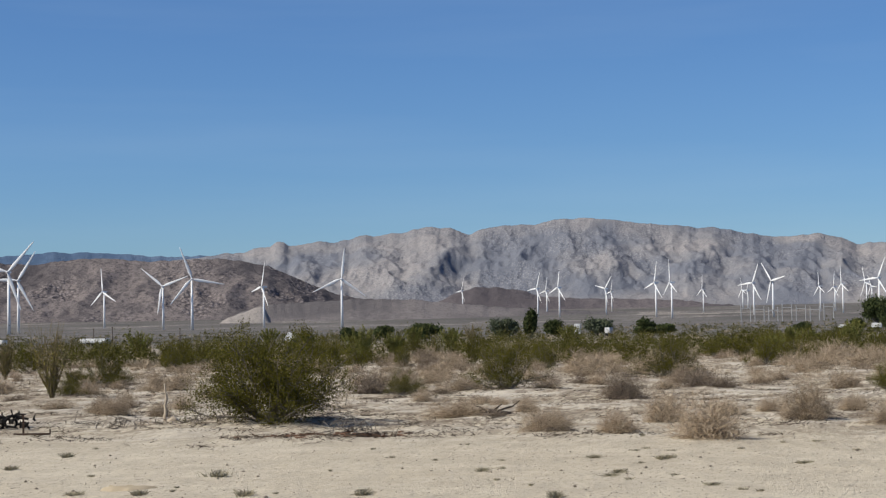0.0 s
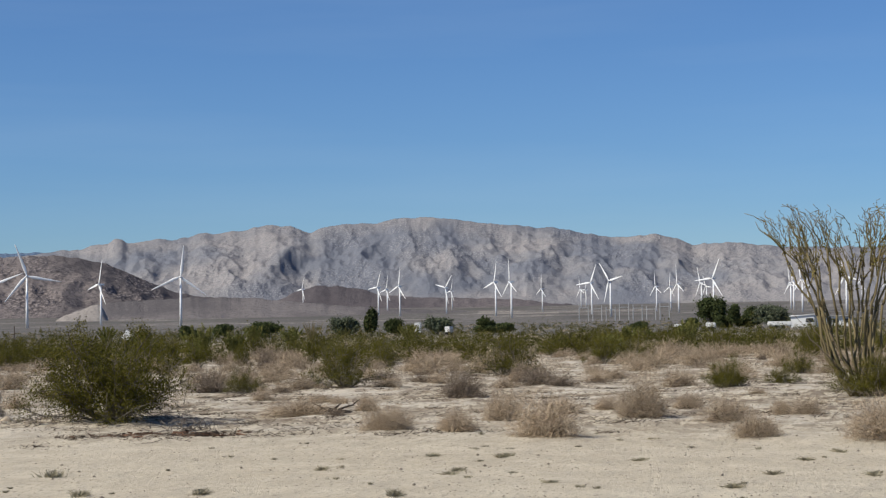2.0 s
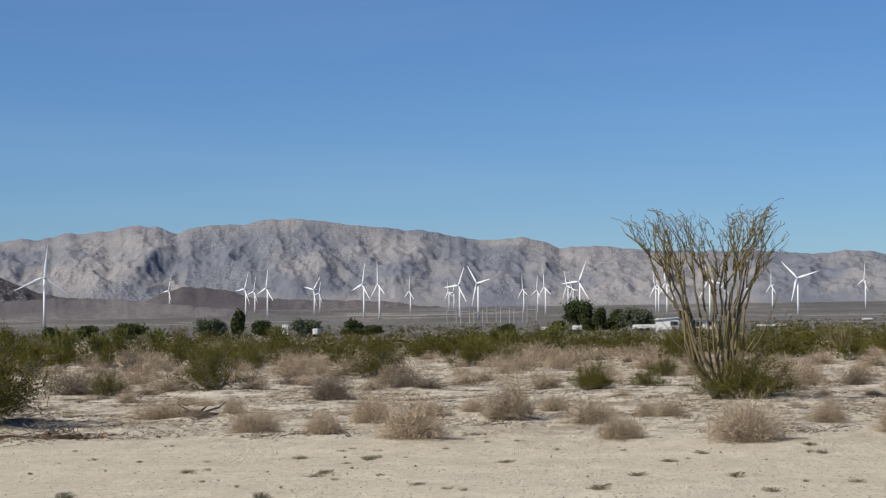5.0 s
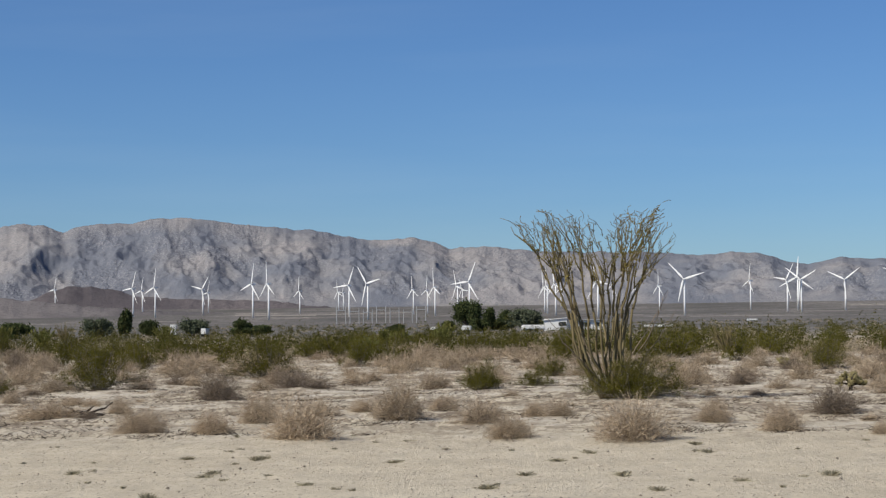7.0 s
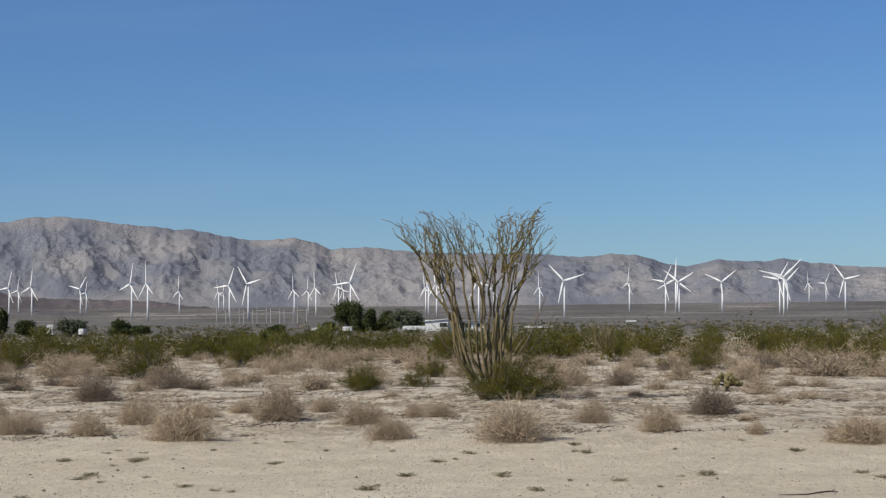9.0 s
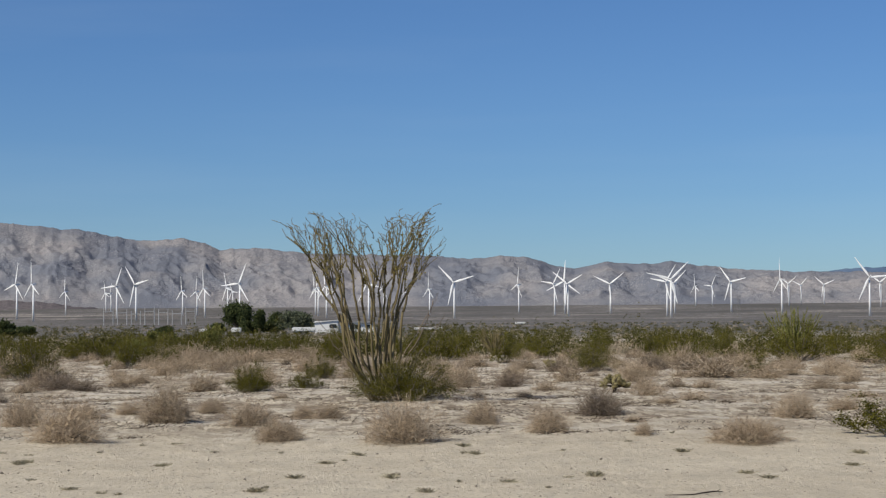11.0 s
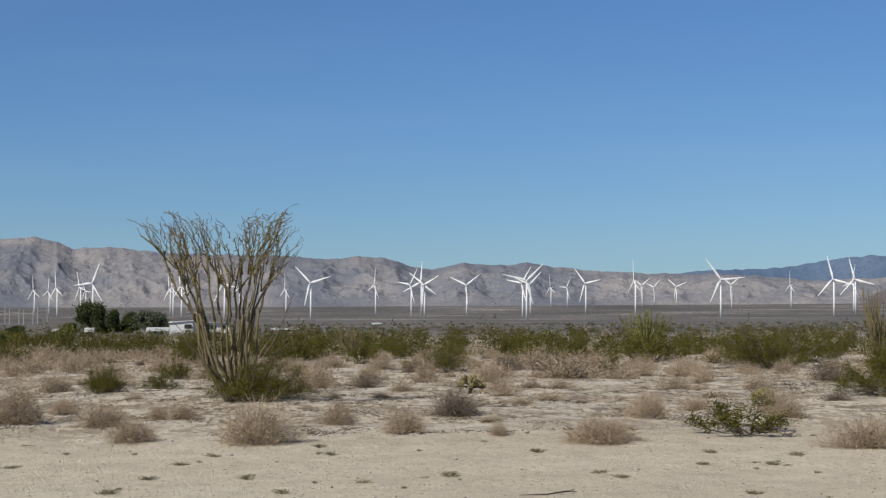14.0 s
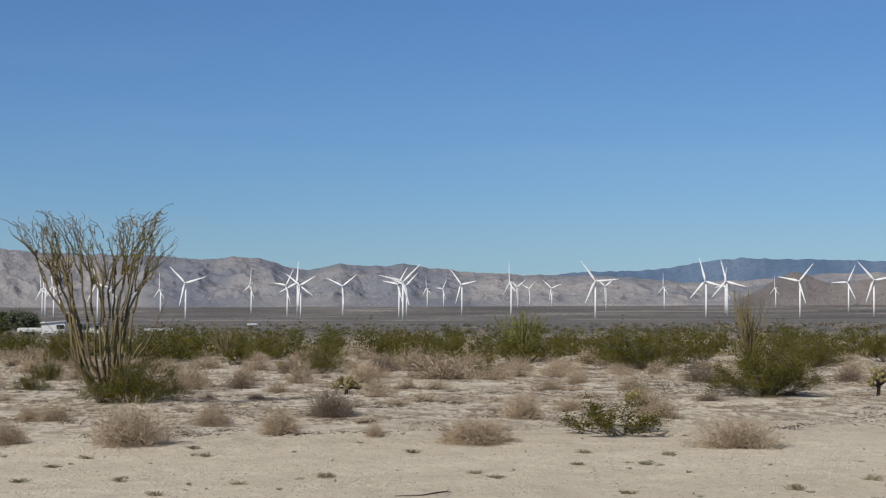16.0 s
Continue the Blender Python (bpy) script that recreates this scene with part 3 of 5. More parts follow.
def build_turbine(az, dist, hub_z, angle, spread):
    a = radians(az)
    x, y = dist * math.sin(a), dist * math.cos(a)
    z0 = float(ground_height(x, y)) - 0.4
    h = hub_z - z0
    r = h / 80.0
    # rotor plane turned from the line of sight so that it shows narrow or full
    turn = -a - math.acos(min(1.0, spread))
    t = thing("wind_turbine", Matrix.Translation((x, y, z0)), "white three-bladed wind turbine on a tapered tubular tower", "wind turbine", "wind farm turbines")
    part("tower", mesh_of("tower", *tube([(0, 0, 0), (0, 0, h * 0.4), (0, 0, h - 1.4 * r)], [2.35 * r, 2.0 * r, 1.35 * r], 20), M_WHITE, True), M_WHITE, t)
    face = Matrix.Translation((0, 0, h)) @ Matrix.Rotation(turn, 4, "Z")
    bm = box(0, 2.2 * r, 0, 3.4 * r, 10.5 * r, 3.5 * r, 0.8 * r)
    part("nacelle", bm, M_WHITE, t).matrix_basis = face
    bm = bmesh.new()
    bmesh.ops.create_uvsphere(bm, u_segments=12, v_segments=8, radius=1.0, matrix=Matrix.LocRotScale((0, -4.6 * r, 0), None, (1.7 * r, 2.4 * r, 1.7 * r)))
    hub = part("hub", bm, M_WHITE, t)
    hub.matrix_basis = face
    me = blade_mesh(52 * r)
    for k in range(3):
        b = part("blade", me, M_WHITE, t)
        b.matrix_basis = face @ Matrix.Translation((0, -4.6 * r, 0)) @ Matrix.Rotation(radians(angle + 120 * k), 4, "Y")


for row in TURBINES:
    build_turbine(*row)


# ---- plants ----
CREOSOTE = [
    (-11.54, 30.88, 2.83, 1.8), (-12.92, 44.41, 1.1, 0.71), (-10.99, 47.82, 1.95, 1.36), (-7.8, 57.71, 2.32, 1.3),
    (-24.98, 52.24, 1.84, 1.22), (-14.85, 72.31, 1.64, 1.1), (-39.4, 92.52, 3.2, 1.44), (-38.81, 99.21, 3.73, 1.46),
    (-22.88, 45.34, 0.97, 0.5), (-30.16, 87.49, 2.65, 1.38), (2.78, 38.55, 2.1, 1.05), (-0.54, 44.74, 1.14, 0.83),
    (0.85, 48.35, 1.15, 0.62), (1.5, 55.61, 1.06, 0.8), (11.15, 61.91, 1.9, 1.14), (17.07, 73.21, 2.99, 1.08),
]
CREOSOTE_B = [
    (15.91, 106.29, 2.39, 1.09), (7.07, 78.12, 3.5, 1.45), (15.32, 55.38, 0.91, 0.62), (9.12, 25.48, 1.29, 0.62),
    (16.83, 37.22, 2.34, 1.53), (23.14, 61.85, 3.99, 1.37), (21.86, 72.37, 3.37, 1.52), (18.46, 80.05, 2.61, 1.31),
    (30.7, 63.41, 2.69, 1.17), (-13.35, 161.8, 6.2, 1.29), (-7.39, 165.87, 3.7, 1.22), (-19.76, 111.84, 2.17, 1.08),
    (-10.88, 110.38, 3.53, 1.06), (-4.53, 108.76, 2.08, 1.04), (-18.97, 127.13, 2.45, 1.15), (48.22, 92.02, 1.98, 1.16),
]
CREOSOTE += CREOSOTE_B
OCOTILLO = [
    (-22.83, 44.22, 1.5, 2.28), (-35.49, 64.73, 1.17, 1.93), (-27.12, 85.83, 2.01, 2.15), (-28.2, 95.67, 1.59, 1.84),
    (-31.94, 95.09, 1.92, 1.6), (-53.64, 117.1, 2.46, 2.17), (-6.26, 81.98, 1.44, 1.26), (11.59, 92.94, 2.09, 1.73),
    (22.59, 75.66, 2.39, 2.56), (32.68, 73.88, 1.93, 3.81), (-38.7, 156.12, 3.07, 2.56), (-3.75, 115.91, 1.48, 2.21),
    (-26.59, 160.89, 2.08, 1.82), (-42.57, 150.1, 2.23, 2.28), (-36.08, 138.0, 2.27, 2.04), (-34.2, 178.8, 2.9, 2.09),
]
OCOTILLO_B = [
    (-8.59, 127.18, 2.03, 1.58), (-6.82, 120.08, 1.53, 1.45), (-3.95, 112.85, 1.44, 1.65), (-47.32, 134.54, 2.27, 2.04),
    (-70.84, 189.91, 2.9, 2.39),
]
OCOTILLO += OCOTILLO_B
DRY = [
    (-1.85, 31.17, 1.09, 0.61), (-2.95, 25.91, 1.12, 0.58), (-4.42, 32.14, 0.93, 0.54), (-5.66, 28.19, 0.69, 0.35),
    (-4.64, 28.14, 0.77, 0.38), (-8.46, 32.92, 1.19, 0.35), (-7.34, 33.84, 0.55, 0.32), (-3.46, 33.21, 0.69, 0.35),
    (-2.71, 34.16, 0.55, 0.28), (-4.28, 51.26, 0.9, 0.54), (-16.54, 34.86, 0.8, 0.38), (-1.2, 35.97, 0.63, 0.29),
    (-16.32, 60.77, 1.4, 0.56), (-17.87, 43.63, 0.6, 0.23), (1.84, 25.25, 1.09, 0.58), (0.08, 25.76, 0.82, 0.34),
]
DRY_B = [
    (-1.2, 35.06, 0.61, 0.29), (-0.38, 30.59, 0.93, 0.42), (0.99, 31.84, 0.61, 0.32), (0.58, 32.47, 0.41, 0.28),
    (3.55, 30.52, 0.59, 0.33), (4.18, 26.92, 0.74, 0.4), (6.65, 24.67, 0.98, 0.34), (5.12, 48.19, 1.16, 0.72),
    (13.26, 52.53, 2.41, 0.74), (11.47, 54.93, 1.61, 0.45), (8.61, 40.33, 0.79, 0.26), (9.24, 38.61, 0.76, 0.21),
    (6.66, 24.51, 1.01, 0.34), (9.27, 31.04, 0.88, 0.47), (11.69, 31.02, 0.63, 0.47), (10.0, 23.08, 1.08, 0.45),
]
DRY_C = [
    (11.08, 33.78, 0.62, 0.28), (11.7, 66.41, 1.29, 0.64), (-11.61, 63.34, 1.84, 0.82), (-10.04, 70.5, 1.36, 0.57),
    (-3.59, 83.34, 1.86, 0.8), (-1.06, 82.1, 2.09, 0.73), (1.64, 87.43, 2.23, 0.7), (-5.79, 27.81, 0.63, 0.41),
    (-4.81, 83.94, 1.61, 0.8), (-22.84, 46.49, 0.99, 0.49), (-3.6, 64.62, 1.44, 0.62), (-1.82, 72.06, 1.61, 0.69),
    (-1.8, 46.88, 1.05, 0.52),
]
DRY += DRY_B + DRY_C
GREY = [
    (-6.63, 41.16, 1.19, 0.72), (-5.75, 48.13, 1.16, 0.59), (-14.19, 45.79, 1.37, 0.72), (6.05, 32.67, 1.11, 0.52),
    (6.38, 47.8, 1.0, 0.46), (-7.63, 32.44, 0.53, 0.17), (6.56, 48.97, 0.94, 0.42), (-19.81, 71.96, 1.43, 0.83),
    (-5.01, 47.82, 0.92, 0.38),
]
CHOLLA = [
    (8.21, 42.47, 0.99, 0.7), (9.67, 61.74, 0.68, 0.52), (19.79, 37.53, 0.81, 0.95), (12.36, 33.37, 0.68, 0.57),
]
TUFTS = [
    (-8.18, 20.08, 0.55, 0.1), (-6.92, 17.76, 0.29, 0.08), (-5.68, 17.96, 0.23, 0.07), (-3.58, 17.78, 0.3, 0.08),
    (-3.13, 23.04, 0.15, 0.05), (-4.12, 23.04, 0.15, 0.05), (-3.45, 20.42, 0.01, 0.04), (8.09, 17.16, 0.24, 0.07),
    (9.34, 17.86, 0.3, 0.08), (3.65, 20.0, 0.17, 0.06), (-5.13, 21.08, 0.1, 0.05), (-3.43, 20.88, 0.16, 0.05),
    (-3.18, 22.82, 0.16, 0.06), (-0.19, 18.71, 0.14, 0.05), (1.33, 20.18, 0.12, 0.05), (3.6, 19.93, 0.14, 0.05),
]
TUFTS_B = [
    (-0.17, 18.8, 0.12, 0.04), (7.62, 22.65, 0.14, 0.06),
]
TUFTS += TUFTS_B

CREOSOTE += [
    (-9.16, 95.79, 2.91, 1.38), (-6.12, 113.00, 2.52, 1.30), (-3.94, 103.05, 1.97, 1.12), (-1.30, 101.26, 3.55, 1.35),
    (1.08, 97.83, 2.18, 1.25), (-17.92, 101.08, 2.29, 1.11), (15.07, 101.56, 2.29, 1.18), (8.34, 85.21, 2.45, 1.23),
    (-25.33, 50.48, 0.99, 0.81), (-42.10, 101.29, 2.79, 1.75), (-15.54, 96.31, 2.48, 1.06), (23.46, 64.75, 3.07, 1.53),
    (29.30, 73.06, 2.00, 1.25),
]
GREY += [
    (5.88, 41.52, 0.60, 0.16), (-12.04, 45.28, 0.75, 0.21), (-23.18, 42.91, 1.09, 0.19), (14.84, 35.79, 0.62, 0.20),
]
DRY += [
    (-23.59, 85.61, 1.70, 0.85), (-19.94, 76.37, 1.51, 0.70), (-12.47, 49.29, 1.29, 0.36), (-11.23, 40.29, 0.53, 0.33),
    (-9.94, 48.56, 0.95, 0.32), (-9.72, 39.94, 0.78, 0.24), (-10.97, 60.20, 1.17, 0.39), (-16.66, 88.35, 1.72, 0.63),
    (-13.25, 80.54, 1.30, 0.52), (-6.65, 52.06, 0.84, 0.58), (-3.81, 62.87, 1.00, 0.50), (-3.27, 70.76, 1.35, 0.63),
    (-4.79, 71.45, 1.14, 0.57), (-6.62, 83.04, 1.33, 0.53), (-1.97, 68.40, 1.31, 0.61), (0.57, 33.55, 0.32, 0.23),
    (0.18, 40.47, 0.52, 0.13), (4.27, 44.45, 0.78, 0.57), (4.69, 40.87, 0.52, 0.26), (3.69, 31.35, 0.55, 0.36),
    (9.23, 65.06, 1.25, 0.59), (7.97, 70.15, 1.35, 0.56),
]
DRY += [
    (5.59, 59.11, 0.94, 0.57), (8.51, 50.99, 0.99, 0.66), (6.74, 43.73, 0.85, 0.28), (10.30, 50.37, 0.98, 0.59),
    (6.12, 29.99, 0.34, 0.12), (5.40, 25.70, 0.33, 0.22), (13.88, 72.21, 1.17, 0.51), (1.51, 68.58, 1.31, 0.48),
    (-5.05, 93.30, 2.08, 0.65), (-17.23, 35.67, 0.76, 0.38), (-17.87, 38.36, 0.67, 0.40), (-15.46, 34.76, 0.61, 0.30),
    (-15.92, 37.02, 0.51, 0.38), (-22.59, 50.73, 0.80, 0.67), (-21.48, 49.56, 0.86, 0.52), (-31.09, 72.54, 1.00, 0.38),
    (-19.22, 37.46, 0.94, 0.27), (-16.98, 63.05, 0.94, 0.52), (-18.31, 71.33, 1.05, 0.52), (-12.21, 48.14, 0.71, 0.41),
    (-12.67, 47.43, 0.47, 0.23), (-9.06, 38.96, 0.57, 0.19),
]
DRY += [
    (-20.31, 68.06, 0.90, 0.45), (-12.13, 64.66, 1.26, 0.46), (-12.76, 73.15, 1.42, 0.52), (-6.36, 46.68, 0.75, 0.33),
    (4.96, 46.44, 0.59, 0.48), (8.27, 36.91, 0.54, 0.17), (11.50, 56.76, 1.11, 0.63), (13.94, 64.06, 1.25, 0.63),
    (16.20, 69.66, 1.48, 0.91), (11.23, 45.67, 0.67, 0.30), (11.00, 48.00, 0.71, 0.24), (9.49, 44.97, 0.73, 0.35),
    (14.70, 51.94, 1.29, 0.43), (17.61, 55.20, 1.11, 0.55), (16.65, 50.14, 0.84, 0.40), (14.36, 43.39, 0.65, 0.17),
    (13.05, 38.43, 0.58, 0.19), (13.52, 42.87, 0.86, 0.31), (11.45, 29.77, 0.56, 0.39), (23.68, 69.70, 1.05, 0.70),
    (25.46, 62.13, 0.96, 0.30), (15.71, 42.96, 0.87, 0.44),
]
DRY += [
    (20.65, 57.55, 0.97, 0.39),
]
TUFTS += [
    (-2.16, 19.25, 0.13, 0.04), (-1.35, 25.36, 0.17, 0.03), (-1.37, 22.33, 0.21, 0.04), (0.24, 20.30, 0.16, 0.05),
    (0.65, 22.36, 0.15, 0.04), (1.57, 18.36, 0.09, 0.05), (2.63, 24.67, 0.15, 0.04), (1.13, 23.47, 0.12, 0.04),
    (2.65, 23.43, 0.12, 0.05), (5.40, 23.27, 0.14, 0.06), (8.59, 22.04, 0.16, 0.06), (5.48, 19.40, 0.10, 0.04),
    (7.75, 20.69, 0.11, 0.05), (6.94, 20.89, 0.10, 0.04), (2.56, 19.35, 0.10, 0.04), (6.27, 17.26, 0.07, 0.04),
    (5.40, 20.05, 0.08, 0.04), (-11.65, 23.02, 0.15, 0.08), (-11.45, 21.03, 0.16, 0.06), (-8.89, 17.72, 0.26, 0.05),
    (-8.15, 17.76, 0.16, 0.06),
]

STEMS_MADE, LEAVES_MADE = {}, {}


def clump_points(rng, n, clumps, spread, hollow=0.55):
    """Points gathered in clumps inside an uneven dome of radius 1 and height 1."""
    az = rng.uniform(0, 2 * math.pi, clumps)
    el = np.arcsin(rng.uniform(0.02, 1.0, clumps))
    rad = rng.uniform(hollow, 1.0, clumps) * (0.82 + 0.22 * np.sin(az * 3 + 1.0) * np.cos(el * 2))
    c = np.stack([rad * np.cos(az) * np.cos(el) ** 0.6, rad * np.sin(az) * np.cos(el) ** 0.6, np.maximum(0.12, rad * np.sin(el))], 1)
    k = rng.integers(0, clumps, n)
    p = c[k] + rng.normal(size=(n, 3)) * spread
    p[:, 2] = np.maximum(p[:, 2], 0.05 + 0.1 * rng.random(n))
    return c, p


def creosote_meshes(variant, dense):
    """Spreading boughs from one root crown, each ending in separate leafy sprays with gaps between them."""
    key = (variant, dense)
    if key not in STEMS_MADE:
        rng = np.random.default_rng(100 + variant)
        boughs, twigs, per = {3: (10, 9, 62), 2: (40, 20, 84), 1: (26, 15, 60), 0: (18, 11, 40)}[dense]
        size = {3: 0.026, 2: 0.0105, 1: 0.0125, 0: 0.021}[dense]
        stems, at = [], []
        lobes = rng.uniform(0, 6.28, 3)
        s = np.linspace(0, 1, 6)
        for i in range(boughs):
            a = i * 2.4 + rng.normal() * 0.25
            tilt = ((i + 0.5) / boughs) ** 0.55 if dense != 3 else rng.uniform(0.62, 1.0)
            lump = 0.9 + 0.09 * math.sin(2 * a + lobes[0]) + 0.08 * math.sin(3 * a + lobes[1]) + rng.normal() * 0.06
            out = tilt * lump * rng.uniform(0.72, 1.0)
            top = lump * max(0.14, 1 - 0.8 * tilt ** 2.4) * rng.uniform(0.62, 1.0)
            sway = np.cumsum(rng.normal(size=(6, 3)) * 0.025, axis=0)
            pts = np.stack([math.cos(a) * out * s ** 0.9, math.sin(a) * out * s ** 0.9, top * s ** (1.0 + 0.3 * (1 - tilt))], 1) + sway
            pts[:, 2] = np.maximum(pts[:, 2], 0.01)
            pts[0] = [rng.normal() * 0.07, rng.normal() * 0.07, 0.0]
            stems.append(tube(pts, np.linspace(0.014, 0.004, 6), 4 if dense > 1 else 3, False))
            run = (pts[-1] - pts[0]) / (np.linalg.norm(pts[-1] - pts[0]) + 1e-6)
            for k in range(twigs):
                f = 1 - 0.68 * rng.random() ** 1.25
                p0 = np.array([np.interp(f, s, pts[:, c]) for c in range(3)])
                d = run * 0.6 + unit(rng, 1)[0] * 0.95 + np.array([0, 0, 0.2])
                p1 = p0 + d / np.linalg.norm(d) * rng.uniform(0.10, 0.27)
                p1[2] = max(p1[2], 0.03)
                stems.append(ribbons(p0[None], p1[None], np.array([0.008]), rng))
                if p1[2] < 0.16 and rng.random() < 0.6:
                    continue
                n = int(per * rng.uniform(0.5, 1.4))
                g = rng.uniform(0.2, 1.08, n)
                at.append(p0 + (p1 - p0) * g[:, None] + rng.normal(size=(n, 3)) * (0.022 + 0.034 * rng.random()))
        at = np.concatenate(at)
        at[:, 2] = np.maximum(at[:, 2], 0.02)
        norm = 1 / np.array([np.percentile(np.hypot(at[:, 0], at[:, 1]), 96)] * 2 + [np.percentile(at[:, 2], 99.6)])
        at *= norm
        stems = [(v * norm, f) for v, f in stems]
        LEAVES_MADE[key] = mesh_of("foliage", *(leaves(at, size * rng.uniform(0.5, 1.5, len(at)), rng, 1.8) if dense == 3 else slivers(at, size * rng.uniform(0.5, 1.4, len(at)), rng)), M_CREO)
        if dense:
            n = 260   # bare grey twigs round the skirt
            a, r = rng.normal(size=n) * 1.3 - 0.5, rng.uniform(0.15, 0.98, n)
            p = np.stack([np.cos(a) * r, np.sin(a) * r, rng.uniform(0.02, 0.30, n) * (1.1 - r * 0.6)], 1)
            q = p + np.stack([np.cos(a), np.sin(a), np.zeros(n)], 1) * 0.10 + rng.normal(size=(n, 3)) * [0.11, 0.11, 0.06]
            q[:, 2] = np.maximum(q[:, 2], 0.015)
            stems.append(ribbons(p, q, np.full(n, 0.009), rng))
        STEMS_MADE[key] = mesh_of("branch_frame", *join(*stems), M_STEM)
    return STEMS_MADE[key], LEAVES_MADE[key]


def seat(x, y, w, h, spin, sink=0.03):
    z = float(ground_height(x, y)) - sink
    return Matrix.LocRotScale((x, y, z), Euler((0, 0, spin)), (w / 2, w / 2, h))


SPIN = random.Random(5)


def plant_creosote(x, y, w, h, dense=1, label="dark olive-green creosote bush on pale sand"):
    stems, foliage_mesh = creosote_meshes(SPIN.randrange(6), dense)
    t = thing("creosote_bush", seat(x, y, w, h, SPIN.uniform(0, 6.28)), label, "bush", "creosote bushes")
    part("branch_frame", stems, M_STEM, t, "grey woody stems")
    part("foliage", foliage_mesh, M_CREO, t)
    return t


def dry_meshes(variant, grey, dense):
    """A low dome of brittle forked twigs, bare of leaves."""
    key = ("dry", variant, grey, dense)
    if key not in STEMS_MADE:
        rng = np.random.default_rng(300 + variant)
        n = 4600 if dense else 1700
        az, el = rng.uniform(0, 2 * math.pi, n), np.arcsin(rng.uniform(0.0, 1, n) ** 1.15)
        out = 0.78 + 0.22 * np.sin(az * 2 + variant) * np.cos(el) + 0.12 * np.sin(az * 5 + variant * 2)
        d = np.stack([np.cos(az) * np.cos(el), np.sin(az) * np.cos(el), np.sin(el)], 1)
        a = rng.uniform(0.1, 0.88, n)
        p = d * (out * a)[:, None] + rng.normal(size=(n, 3)) * 0.05
        q = p + d * rng.uniform(0.05, 0.15, n)[:, None] * out[:, None] + rng.normal(size=(n, 3)) * 0.08
        q2 = q + d * 0.035 + rng.normal(size=(n, 3)) * 0.05
        q3 = q + d * 0.03 + rng.normal(size=(n, 3)) * 0.06
        norm = 1 / np.array([np.percentile(np.hypot(q2[:, 0], q2[:, 1]), 96)] * 2 + [np.percentile(q2[:, 2], 98.5)])
        for v in (p, q, q2, q3):
            v *= norm
            v[:, 2] = np.maximum(v[:, 2], 0.02)
        wd = (0.0095 if dense else 0.0165) * rng.uniform(0.6, 1.3, n)
        mat = M_GREY if grey else M_DRY
        LEAVES_MADE[key] = mesh_of("twig_crown", *join(ribbons(p, q, wd, rng), spikes(q, q2, wd * 0.7, rng), spikes(q, q3, wd * 0.7, rng)), mat)
        stems = []
        for i in range(26):
            t = d[i] * out[i] * 0.7
            stems.append(tube([np.array([0, 0, 0]), t * 0.5 + rng.normal(size=3) * 0.04, t], [0.02, 0.014, 0.006], 3, False))
        # extra dark twigs low inside the dome paint its shaded underside
        k = 150 if dense else 70
        e = unit(rng, k) * [0.62, 0.62, 0.30] * rng.uniform(0.2, 1.0, (k, 1))
        e[:, 2] = np.abs(e[:, 2]) + 0.02
        stems.append(ribbons(e, e + (unit(rng, k) * [0.16, 0.16, 0.08]), np.full(k, 0.022 if dense else 0.034), rng))
        STEMS_MADE[key] = mesh_of("root_crown", *join(*stems), M_SHADE_TWIG)
    return STEMS_MADE[key], LEAVES_MADE[key]


def plant_dry(x, y, w, h, grey=False, dense=True):
    stems, twigs = dry_meshes(SPIN.randrange(5), grey, dense)
    label = "dark grey leafless twiggy desert shrub" if grey else "tan dry twiggy burro-weed shrub on sand"
    t = thing("dry_shrub", seat(x, y, w, h, SPIN.uniform(0, 6.28)), label, "shrub", "dry desert shrubs")
    part("root_crown", stems, M_SHADE_TWIG, t, "woody stems with dark inner twigs that stand in for shade")
    part("twig_crown", twigs, M_GREY if grey else M_DRY, t)
    return t


